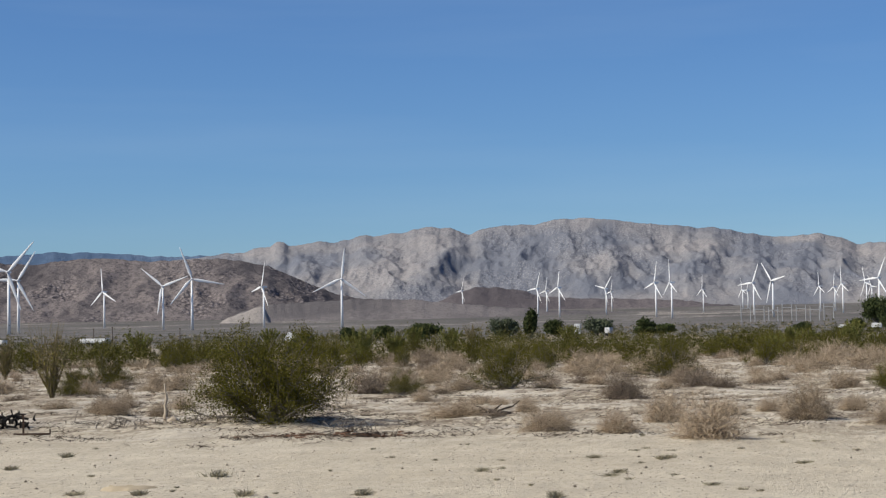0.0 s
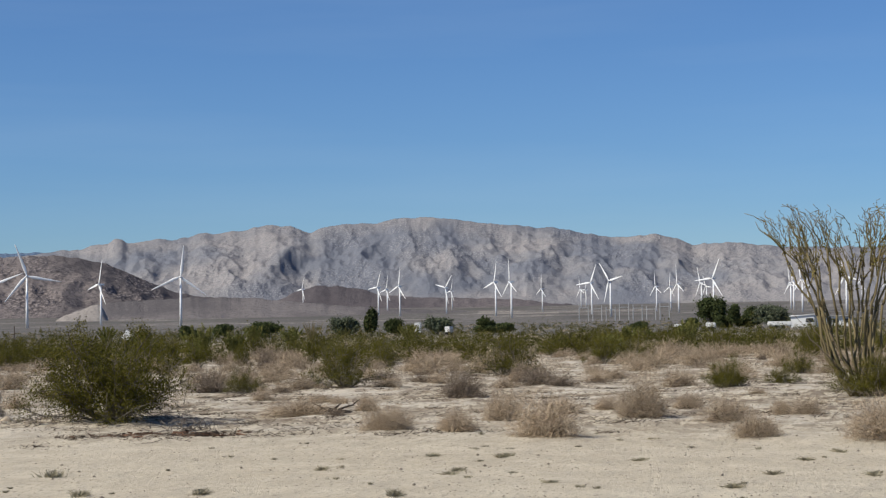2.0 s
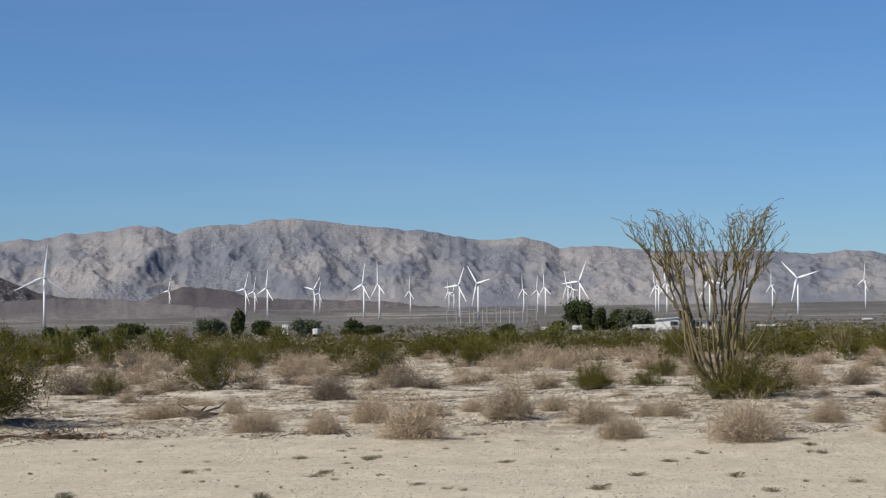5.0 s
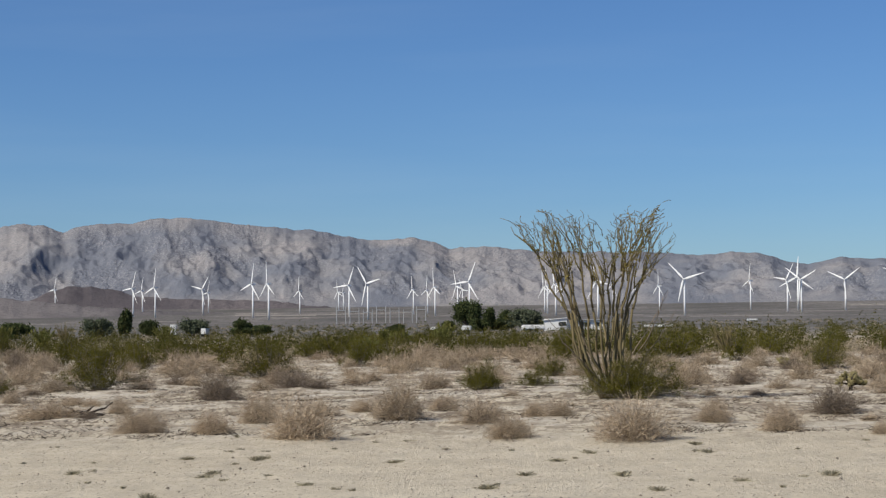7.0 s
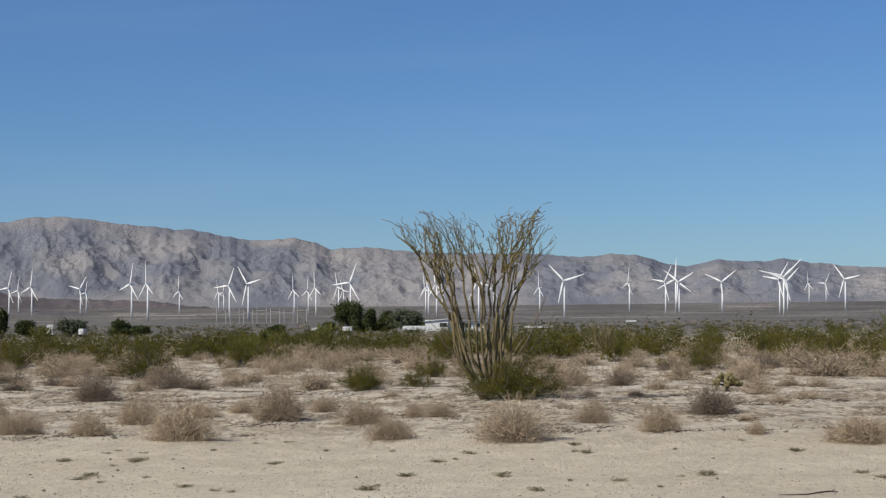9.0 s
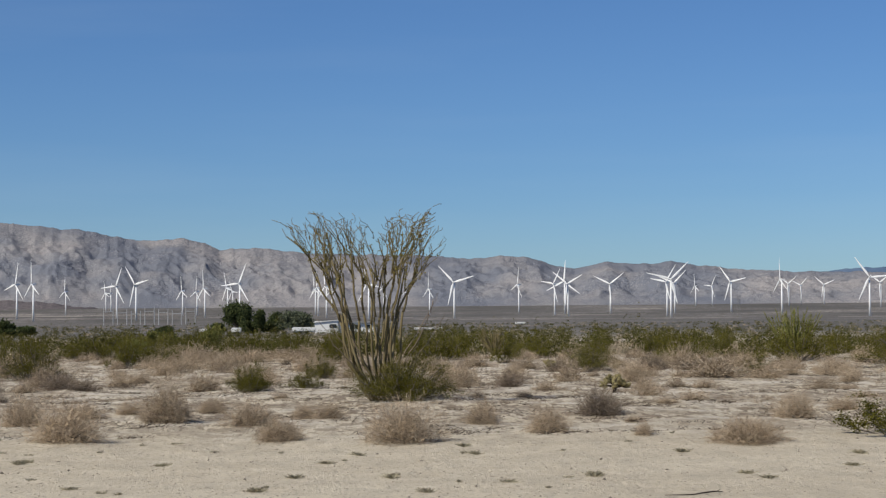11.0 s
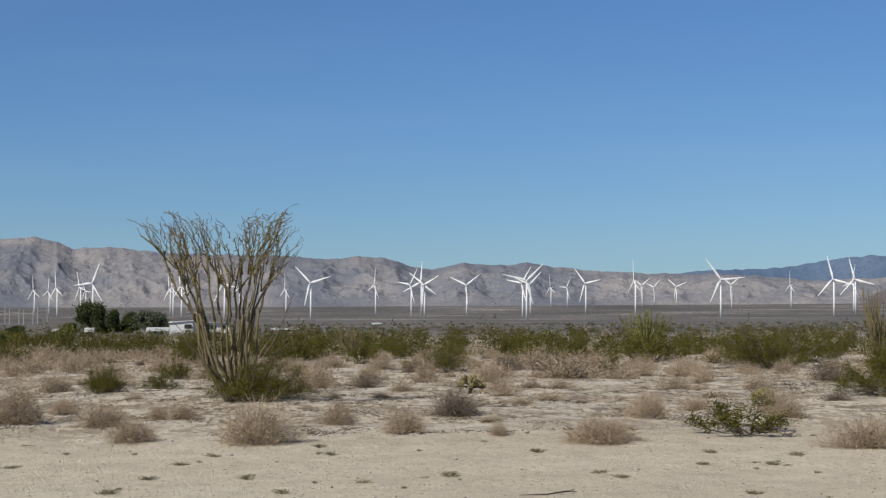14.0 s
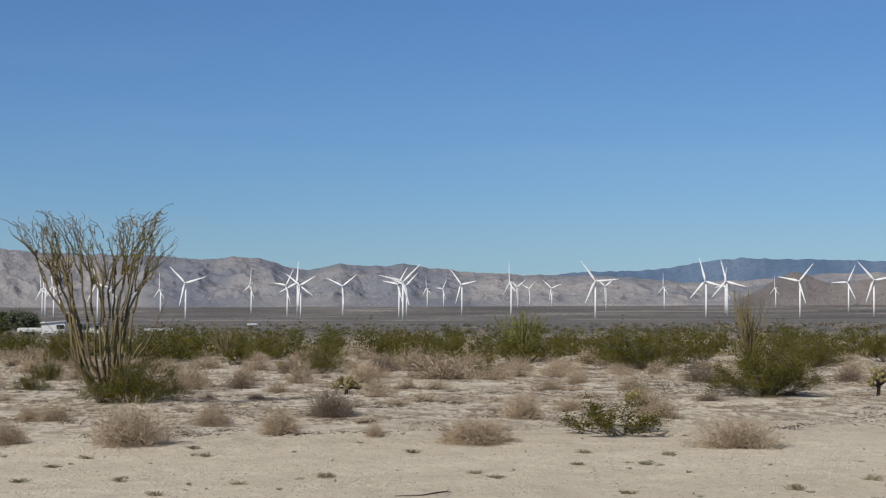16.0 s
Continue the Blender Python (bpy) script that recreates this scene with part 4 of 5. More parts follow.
def build_ocotillo(x, y, w, h, wands, seed, green, label, thick=1.0, fork=True):
    """A spray of long thorny wands from one crown, wavering as they rise."""
    rng = np.random.default_rng(seed)
    t = thing("ocotillo", Matrix.Translation((x, y, float(ground_height(x, y)) - 0.04)), label, "ocotillo", "ocotillo plants")
    bark = M_OCO_GREEN if green else M_OCO
    leaf_at = []
    for i in range(wands):
        a = rng.uniform(0, 2 * math.pi)
        lean = rng.uniform(0.05, 1.0) ** 0.8 * w / 2
        reach = h * rng.uniform(0.72, 1.0) * (1 - 0.12 * lean / (w / 2))
        k = 13
        s = np.linspace(0, 1, k)
        out = lean * (0.06 + 0.94 * s ** 1.15) * (1.0 - 0.10 * s ** 3)
        pts = np.stack([np.cos(a) * out, np.sin(a) * out, reach * s ** 0.95], 1)
        drift = np.cumsum(rng.normal(size=(k, 3)) * [0.045, 0.045, 0.012], axis=0)
        pts += drift * (h / 4.5) * np.minimum(1, s * 2.5)[:, None]
        rad = np.interp(s, [0, 0.15, 0.7, 1], [0.022, 0.018, 0.012, 0.005]) * thick
        pieces = [tube(pts, rad, 5)]
        if fork:
            for _ in range(rng.integers(1, 4)):
                j = int(rng.integers(5, k - 2))
                d = pts[j + 1] - pts[j]
                side = rng.normal(size=3) * [1, 1, 0.3]
                b0 = pts[j]
                ln = rng.uniform(0.12, 0.26) * h
                b1 = b0 + d / np.linalg.norm(d) * ln * 0.45 + side * ln * 0.16
                b2 = b1 + np.array([0, 0, 1]) * ln * 0.4 + side * ln * 0.05 + rng.normal(size=3) * 0.05
                b3 = b2 + (b2 - b1) * 0.5 + rng.normal(size=3) * 0.06
                pieces.append(tube([b0, b1, b2, b3], [rad[j] * 0.8, 0.013 * thick, 0.010 * thick, 0.006 * thick], 4))
        part("stem", mesh_of("stem", *join(*pieces), bark, True), bark, t)
        f = rng.uniform(0.05, 0.97 if green else 0.75, int((170 if green else 26) * max(1.0, h / 2.5)))
        at = np.stack([np.interp(f, s, pts[:, c]) for c in range(3)], 1)
        leaf_at.append(at + unit(rng, len(at)) * 0.03)
    at = np.concatenate(leaf_at)
    size = rng.uniform(0.018, 0.042, len(at)) * (max(1.0, y / 70) if green else 1.0)
    mat = M_OCO_GREEN if green else M_OCO_LEAF
    part("foliage", mesh_of("foliage", *leaves(at, size, rng, 1.6), mat), mat, t, "small yellow-green leaves along the stems")
    return t


def build_tall_ocotillo(x, y, seed):
    """The big ocotillo: stout crooked canes from one crown that fork again and again above half height."""
    rng = np.random.default_rng(seed)
    t = thing("ocotillo", Matrix.Translation((x, y, float(ground_height(x, y)) - 0.05)), "tall ocotillo with crooked forking canes and yellowing leaves", "ocotillo", "ocotillo plants")
    leaf_at = []

    def crooked(p0, p1, k, kink):
        s = np.linspace(0, 1, k)[:, None]
        line = p0 + (p1 - p0) * s
        zig = np.cumsum(rng.normal(size=(k, 3)) * [kink, kink, kink * 0.3], axis=0)
        return line + zig - s * zig[-1]

    def grow(pieces, p0, p1, r0, r1, depth):
        ln = np.linalg.norm(p1 - p0)
        k = max(4, int(ln / 0.16))
        pts = crooked(p0, p1, k, 0.026 + 0.012 * depth)
        pieces.append(tube(pts, np.linspace(r0, r1, k), 5 if depth < 2 else 4))
        n = int(ln * (70 if depth == 1 else 45 if depth == 0 else 16))
        if n and depth < 3:
            f = rng.random(n) * (k - 1)
            at = np.stack([np.interp(f, np.arange(k), pts[:, c]) for c in range(3)], 1)
            leaf_at.append(at[rng.random(n) < (0.35 if depth == 0 else 0.9)])
        if depth >= 3:
            return
        for _ in range([2, 2, 1][depth] + int(rng.random() < 0.5)):
            j = int(rng.integers(max(1, int(k * 0.55)), k))
            a = pts[min(j, k - 1)]
            d = (p1 - p0) / ln
            side = rng.normal(size=3) * [0.34, 0.34, 0.1]
            up = d * 0.8 + np.array([0.10 * np.sign(a[0]), 0, 0.45]) + side
            reach = [0.85, 0.62, 0.36][depth] * rng.uniform(0.6, 1.2)
            b = a + up / np.linalg.norm(up) * reach
            b[2] = b[2] if b[2] < 3.8 else 3.8 + (b[2] - 3.8) * 0.62
            grow(pieces, a, b, r1 * 0.9, max(0.006, r1 * 0.5), depth + 1)

    # each cane: sideways reach at waist height and where it forks
    canes = [(-0.92, -1.36), (-0.90, -1.26), (-0.86, -1.16), (-0.84, -1.12), (-0.78, -1.08), (-0.72, -0.86), (-0.62, -0.84), (-0.50, -0.66), (-0.40, -0.52),
             (-0.24, -0.34), (-0.14, -0.22), (-0.04, 0.02), (0.06, 0.12), (0.12, 0.26), (0.18, 0.36), (0.22, 0.44), (0.28, 0.52), (0.34, 0.62), (0.40, 0.72), (0.48, 0.86)]
    for waist, fork in canes:
        deep = rng.uniform(-0.6, 0.6)
        root = np.array([0.16 * waist + rng.normal() * 0.05, rng.normal() * 0.12, 0.0])
        belly = np.array([waist, deep * 0.6, rng.uniform(1.7, 2.0)])
        top = np.array([fork * rng.uniform(0.95, 1.05), deep, rng.uniform(2.7, 3.35) - 0.12 * abs(fork)])
        pieces = []
        low = root + (belly - root) * 0.5 + np.array([0.16 * waist, 0, -0.05])
        pts = np.concatenate([crooked(root, low, 6, 0.02)[:-1], crooked(low, belly, 6, 0.024)])
        pieces.append(tube(pts, np.linspace(0.032, 0.027, len(pts)), 6))
        grow(pieces, pts[-1], top, 0.027, 0.018, 0)
        cane = part("cane", mesh_of("cane", *join(*pieces[:2]), M_OCO, True), M_OCO, t)
        for piece in pieces[2:]:
            part("branch", mesh_of("branch", *piece, M_OCO, True), M_OCO, cane)
    for i in range(7):   # thin dead outer canes
        a = rng.uniform(-1, 1)
        tip = np.array([math.copysign(rng.uniform(1.0, 1.45), a), rng.uniform(-0.8, 0.8), rng.uniform(1.6, 3.0)])
        part("cane", mesh_of("cane", *tube(crooked(np.array([0.1 * a, 0, 0]), tip, 14, 0.03), np.linspace(0.016, 0.005, 14), 4), M_GREY, True), M_GREY, t, "thin grey dead cane")
    at = np.concatenate(leaf_at)
    at = at + unit(rng, len(at)) * rng.uniform(0.01, 0.05, (len(at), 1))
    part("foliage", mesh_of("foliage", *leaves(at, rng.uniform(0.014, 0.036, len(at)), rng, 1.6), M_OCO_LEAF), M_OCO_LEAF, t, "small yellow-green leaves")


def build_cholla(x, y, w, h, seed):
    """Jointed cactus: a short dark trunk, forked arms, and a crown of fat pale-spined end joints."""
    rng = np.random.default_rng(seed)
    t = thing("cholla_cactus", Matrix.Translation((x, y, float(ground_height(x, y)) - 0.03)), "yellowish spiny cholla cactus with a dark trunk", "cactus", "cholla cacti")
    part("trunk", mesh_of("trunk", *tube([(0, 0, 0), (0.03, 0.02, h * 0.25), (0, 0, h * 0.48)], [0.05, 0.042, 0.036], 8), M_DEAD, True), M_DEAD, t, "dark dead trunk")
    for i in range(11):
        a, e = i * 2.4 + rng.normal() * 0.2, rng.uniform(0.05, 1.25)
        d = np.array([math.cos(a) * math.cos(e), math.sin(a) * math.cos(e), math.sin(e)])
        p0 = np.array([0, 0, h * rng.uniform(0.22, 0.46)])
        p1 = p0 + d * [w * 0.36, w * 0.36, h * 0.36] * rng.uniform(0.65, 1.0)
        arm = part("arm", mesh_of("arm", *tube([p0, (p0 + p1) / 2 + rng.normal(size=3) * 0.015, p1], [0.028, 0.026, 0.03], 6), M_DEAD, True), M_DEAD, t)
        for k in range(5):
            v = d * 0.5 + unit(rng, 1)[0] * 0.8 + np.array([0, 0, 0.35])
            v /= np.linalg.norm(v)
            q0 = p1 - d * rng.uniform(0, 0.12) * w
            q1 = q0 + v * rng.uniform(0.10, 0.17)
            body = tube([q0, q0 + (q1 - q0) * 0.3, q0 + (q1 - q0) * 0.8, q1], [0.018, 0.034, 0.034, 0.012], 7)
            n = 90
            u = unit(rng, n)
            c = q0 + (q1 - q0) * rng.random((n, 1))
            part("joint", mesh_of("joint", *join(body, spikes(c + u * 0.03, c + u * rng.uniform(0.05, 0.068, (n, 1)), np.full(n, 0.008), rng)), M_CHOLLA), M_CHOLLA, arm, "pale-spined joint")


for i, (x, y, w, h) in enumerate(CREOSOTE):
    far = math.hypot(x, y)
    plant_creosote(x, y, w * (1.3 if far < 29 else 1.1), h * (0.97 if far < 46 else 1.03), 3 if far < 29 else 2 if far < 46 else 1 if far < 75 else 0)
for x, y, w, h in DRY:
    plant_dry(x, y, w * 1.2, h * 1.04, False, y < 36)
for x, y, w, h in GREY:
    plant_dry(x, y, w * 1.1, h, True, y < 42)
build_tall_ocotillo(2.36, 38.8, 8)
for i, (x, y, w, h) in enumerate(OCOTILLO):
    green = i in (2, 3, 5, 6, 8, 11) or i > 12
    build_ocotillo(x, y, w * (1.4 if i in (8, 9) else 1.1), h, 46 if i == 8 else 26 if i == 9 else 60 if i in (0, 1) else 50 if green else 34, 40 + i, green, "leafy yellow-green ocotillo shrub" if green else "grey-brown bare ocotillo spray", 1.7 if i in (7, 8, 9, 10) else 0.62 if y < 60 else 0.7, False)
for i, (x, y, w, h) in enumerate(CHOLLA):
    build_cholla(x, y, w, h, 60 + i)


# ---- scattered low growth ----
M_WEED = foliage("grey_weed", (0.20, 0.18, 0.12), (0.29, 0.26, 0.18), (0.37, 0.33, 0.24))
def taken(x, y, gap):
    return any((x - px) ** 2 + (y - py) ** 2 < (gap + pw / 2) ** 2 for px, py, pw, _ in PLACED)


PLACED = CREOSOTE + DRY + GREY + CHOLLA + [(2.30, 38.8, 1.2, 4.7)]
SCATTER = random.Random(11)


def scatter_near():
    """Single dry shrubs and bushes between the listed ones."""
    made, beyond = 0, []
    rng = np.random.default_rng(12)
    while made < 480:
        r = 50 + 66 * SCATTER.random() ** 0.8
        a = radians(SCATTER.uniform(-31, 31))
        x, y = r * math.sin(a), r * math.cos(a)
        w = SCATTER.uniform(0.4, 1.15)
        if taken(x, y, w * 0.5):
            continue
        if r > 72 and SCATTER.random() < 0.33:
            plant_creosote(x, y, w * 2.0, SCATTER.uniform(0.9, 1.7), 0)
        elif r > 76:
            n = 520
            d = unit(rng, n)
            d[:, 2] = np.abs(d[:, 2])
            dome = np.array([w * 0.72, w * 0.72, w * SCATTER.uniform(0.45, 0.65)])
            p = d * rng.uniform(0.25, 0.85, (n, 1)) * dome + [x, y, float(ground_height(x, y)) - 0.02]
            beyond.append(ribbons(p, p + (d * rng.uniform(0.1, 0.25, (n, 1)) + rng.normal(size=(n, 3)) * 0.08) * dome, np.full(n, 0.022), rng))
        else:
            plant_dry(x, y, w * 1.4, w * SCATTER.uniform(0.45, 0.62), SCATTER.random() < 0.15, False)
        made += 1
    ob = new("dry_shrub_field", mesh_of("dry_shrub_field", *join(*beyond), M_DRY))
    tagged(ob, "tan dry shrubs scattered before the green belt", "scrub", kind="stuff")


scatter_near()


def far_scrub():
    """The belt of bushes from a hundred metres out to where they merge."""
    rng = np.random.default_rng(21)
    kinds = {"creosote": [], "dry": []}
    for i in range(4400):
        r = 96 + 1150 * rng.random() ** 2.1
        a = radians(rng.uniform(-32, 32))
        x, y = r * math.sin(a), r * math.cos(a)
        z = float(ground_height(x, y))
        green = rng.random() < 0.5
        w, h = (rng.uniform(1.2, 3.4), rng.uniform(0.8, 1.85) * (1.45 if rng.random() < 0.10 else 1.0) * (1.0 if r < 150 else 1.25 if r < 340 else 0.75)) if green else (rng.uniform(0.8, 2.2), rng.uniform(0.35, 0.8))
        n = int(np.clip(46000 / r, 40, 420))
        _, p = clump_points(rng, n, 18, 0.14, 0.3)
        p = p * [w / 2, w / 2, h] + [x, y, z - 0.05]
        size = rng.uniform(0.028, 0.06, n) * (1 + r / 260)
        kinds["creosote" if green else "dry"].append(slivers(p, size, rng))
    ob = new("far_creosote_scrub", mesh_of("far_creosote_scrub", *join(*kinds["creosote"]), M_FAR_CREO))
    tagged(ob, "belt of olive-green creosote scrub across the flat", "scrub", kind="stuff")
    ob = new("far_dry_scrub", mesh_of("far_dry_scrub", *join(*kinds["dry"]), M_FAR_DRY))
    tagged(ob, "tan dry scrub across the flat", "scrub", kind="stuff")


far_scrub()


def litter():
    """Fallen twigs, stubble and pebbles too small to count."""
    rng = np.random.default_rng(31)
    tufts = []
    for i in range(1000):
        r = 26.5 + 62 * rng.random() ** 1.1
        a = radians(rng.uniform(-31, 31))
        x, y = r * math.sin(a), r * math.cos(a)
        w, n = rng.uniform(0.10, 0.42), 34
        p = np.stack([rng.normal(size=n) * w, rng.normal(size=n) * w * 0.8, rng.uniform(0, 0.03, n)], 1)
        q = p + np.stack([rng.normal(size=n) * 0.07, rng.normal(size=n) * 0.05, rng.uniform(0.0, 0.05, n)], 1)
        z = ground_height(x + p[:, 0], y + p[:, 1])
        base = np.stack([np.full(n, x), np.full(n, y), z], 1)
        tufts.append(ribbons(base + p, base + q, np.full(n, 0.012), rng))
    # stubble takes the dark twig colour so it also draws thin shadow dashes
    ob = new("dry_stubble", mesh_of("dry_stubble", *join(*tufts), M_SHADE_TWIG))
    tagged(ob, "dry brown stubble and fallen twigs on sand, darkened to double as thin shadows", "stubble", kind="stuff")
    scrub = []
    for i in range(1500):
        r = 34 + 72 * rng.random() ** 0.8
        a = radians(rng.uniform(-31, 31))
        x, y = r * math.sin(a), r * math.cos(a)
        w, h, n = (rng.uniform(0.10, 0.34), rng.uniform(0.05, 0.15), 90) if r < 50 else (rng.uniform(0.2, 0.55), rng.uniform(0.12, 0.34), 130)
        d = unit(rng, n)
        d[:, 2] = np.abs(d[:, 2])
        p = d * rng.uniform(0.1 if r < 46 else 0.4, 0.85, (n, 1)) * [w, w, h]
        q = p + d * [w, w, h] * rng.uniform(0.12, 0.3, (n, 1)) + rng.normal(size=(n, 3)) * 0.02
        base = np.array([x, y, float(ground_height(x, y)) - 0.01])
        scrub.append(ribbons(base + p, base + q, np.full(n, 0.005 + r * 0.00008), rng))
    for name, some, mat in (("low_tan_scrub", scrub[:1250], M_DRY), ("low_grey_scrub", scrub[1250:], M_GREY)):
        ob = new(name, mesh_of(name, *join(*some), mat))
        tagged(ob, "low dry brittle scrub dotted over the sand", "scrub", kind="stuff")
    bits = []
    for i in range(70):
        r = 16.5 + 11 * rng.random()
        a = radians(rng.uniform(-31, 31))
        x, y, n = r * math.sin(a), r * math.cos(a), 34
        s = rng.uniform(0.008, 0.03)
        p = np.stack([rng.normal(size=n) * s, rng.normal(size=n) * s, np.zeros(n)], 1) + [x, y, float(ground_height(x, y))]
        bits.append(ribbons(p, p + rng.normal(size=(n, 3)) * [0.02, 0.02, 0.004] + [0, 0, 0.022], np.full(n, 0.009), rng))
    ob = new("track_debris", mesh_of("track_debris", *join(*bits), M_WEED))
    tagged(ob, "tiny dry weeds and debris on the dirt track", "debris", kind="stuff")
    stones = []
    for i in range(2600):
        r = 16.5 + 14 * rng.random()
        a = radians(rng.uniform(-31, 31))
        x, y, s = r * math.sin(a), r * math.cos(a), rng.uniform(0.005, 0.015) * (2 if rng.random() < 0.06 else 1)
        o = np.array([[1, 0, 0], [0, 1, 0], [-1, 0, 0], [0, -1, 0], [0.1, 0.1, 0.7], [0, 0, -0.4]]) * s * rng.uniform(0.7, 1.3, (6, 1))
        stones.append((o + [x, y, float(ground_height(x, y)) + s * 0.2], [(0, 1, 4), (1, 2, 4), (2, 3, 4), (3, 0, 4), (1, 0, 5), (2, 1, 5), (3, 2, 5), (0, 3, 5)]))
    ob = new("gravel", mesh_of("gravel", *join(*stones), M_GRAVEL))
    tagged(ob, "scattered small dark stones on the track", "gravel", kind="stuff")


litter()


def build_tuft(x, y, w, h, seed):
    rng = np.random.default_rng(seed)
    n = 170
    p = np.stack([rng.normal(size=n) * w * 0.22, rng.normal(size=n) * max(w * 0.22, 0.05), np.zeros(n)], 1)
    q = p + np.stack([rng.normal(size=n) * 0.05, rng.normal(size=n) * 0.05, rng.uniform(0.2, 1.0, n) * h], 1)
    me = mesh_of("weed_tuft", *ribbons(p, q, np.full(n, 0.012), rng), M_WEED)
    ob = new("weed_tuft", me)
    ob.location = (x, y, float(ground_height(x, y)) - 0.01)
    tagged(ob, "small grey-green weed tuft on the dirt track", "weed", "track weeds")


for i, (x, y, w, h) in enumerate(TUFTS):
    build_tuft(x, y, max(w * 0.42, 0.05), max(h * 1.1, 0.035), 80 + i)


# ---- homestead beyond the scrub ----
def at(az, dist, z=None):
    a = radians(az)
    x, y = dist * math.sin(a), dist * math.cos(a)
    return x, y, float(ground_height(x, y)) if z is None else z


def build_tree(az, dist, width, height, seed, label, leaf, trunk_h=0.25, lean=0.0, loose=False):
    """A branching trunk under an uneven crown of leaf clumps with gaps."""
    rng = np.random.default_rng(seed)
    x, y, z = at(az, dist)
    t = thing("tree", Matrix.Translation((x, y, z - 0.1)), label, "tree", "homestead trees")
    th = height * trunk_h
    limbs = [tube([(0, 0, 0), (lean * 0.3, 0, th * 0.6), (lean, 0, th * 1.4)], [0.05 * height, 0.04 * height, 0.03 * height], 8)]
    n = 11 if loose else 26
    c = rng.uniform(-1, 1, (n, 3))
    c = c / np.maximum(1.0, np.linalg.norm(c, axis=1))[:, None]
    c = c * [width * 0.36, width * 0.36, (height - th) * 0.34] + [lean, 0, th + (height - th) * 0.46]
    for p in c:
        limbs.append(tube([(lean, 0, th), (p + [lean, 0, th]) / 2 + rng.normal(size=3) * 0.15, p], [0.022 * height, 0.014 * height, 0.006 * height], 5, False))
    part("trunk", mesh_of("trunk", *join(*limbs), M_STEM, True), M_STEM, t)
    k = 9000
    pick = rng.integers(0, len(c), k)
    bulk = rng.uniform(0.6, 1.25, len(c))[pick][:, None]
    p = c[pick] + rng.normal(size=(k, 3)) * np.array([width * 0.10, width * 0.10, (height - th) * 0.095]) * bulk
    p[:, 2] = np.abs(p[:, 2] - 0.15) + 0.15
    part("crown", mesh_of("crown", *leaves(p, rng.uniform(0.16, 0.34, k) * (height / 4.5) ** 0.5, rng, 1.5), leaf), leaf, t)


TREE_LABEL = "dark green bushy tree beside the white homestead"
for k, (az, dist, w, h, leaf, label) in enumerate([
    (-1.10, 380, 6.6, 7.4, M_TREE, TREE_LABEL), (-1.75, 385, 3.0, 2.6, M_TREE, "low dark green tree in the homestead hedge"),
    (-0.75, 375, 4.5, 3.2, M_TREE, "low dark green tree in the homestead hedge"), (-0.10, 378, 5.0, 3.0, M_TREE, "low dark green tree in the homestead hedge"),
    (0.15, 395, 4.4, 4.8, M_TREE, TREE_LABEL), (0.70, 370, 7.4, 5.0, M_TREE_GREY, "grey-green spreading tree beside the homestead"),
    (1.15, 378, 3.4, 3.2, M_TREE_GREY, "grey-green spreading tree beside the homestead"),
    (-15.45, 260, 5.0, 3.4, M_TREE, "dark green rounded tree above the scrub"), (-12.9, 300, 4.6, 4.4, M_TREE_GREY, "grey-green spreading tree above the scrub"),
    (-12.05, 310, 2.4, 6.4, M_TREE, "tall thin dark tree above the scrub"), (-11.3, 320, 4.0, 3.9, M_TREE, "dark green rounded tree above the scrub"),
    (-9.9, 310, 4.8, 4.2, M_TREE_GREY, "grey-green spreading tree above the scrub"), (-8.4, 300, 4.4, 3.6, M_TREE, "dark green rounded tree above the scrub"),
    (-7.8, 320, 4.0, 2.6, M_TREE, "dark green rounded tree above the scrub"), (-3.4, 340, 4.0, 2.4, M_TREE, "dark green rounded tree above the scrub"),
    (-16.8, 300, 3.6, 3.3, M_TREE, "dark green rounded tree above the scrub"), (-17.9, 280, 3.4, 3.0, M_TREE, "dark green rounded tree above the scrub"),
]):
    build_tree(az, dist, w, h * (0.82 if az < -3 else 1.0), 500 + k, label, leaf, 0.12, loose=az < -3)
build_tree(-0.43, 372, 2.3, 5.3, 531, "narrow upright dark tree between rounder ones", M_TREE, 0.22)


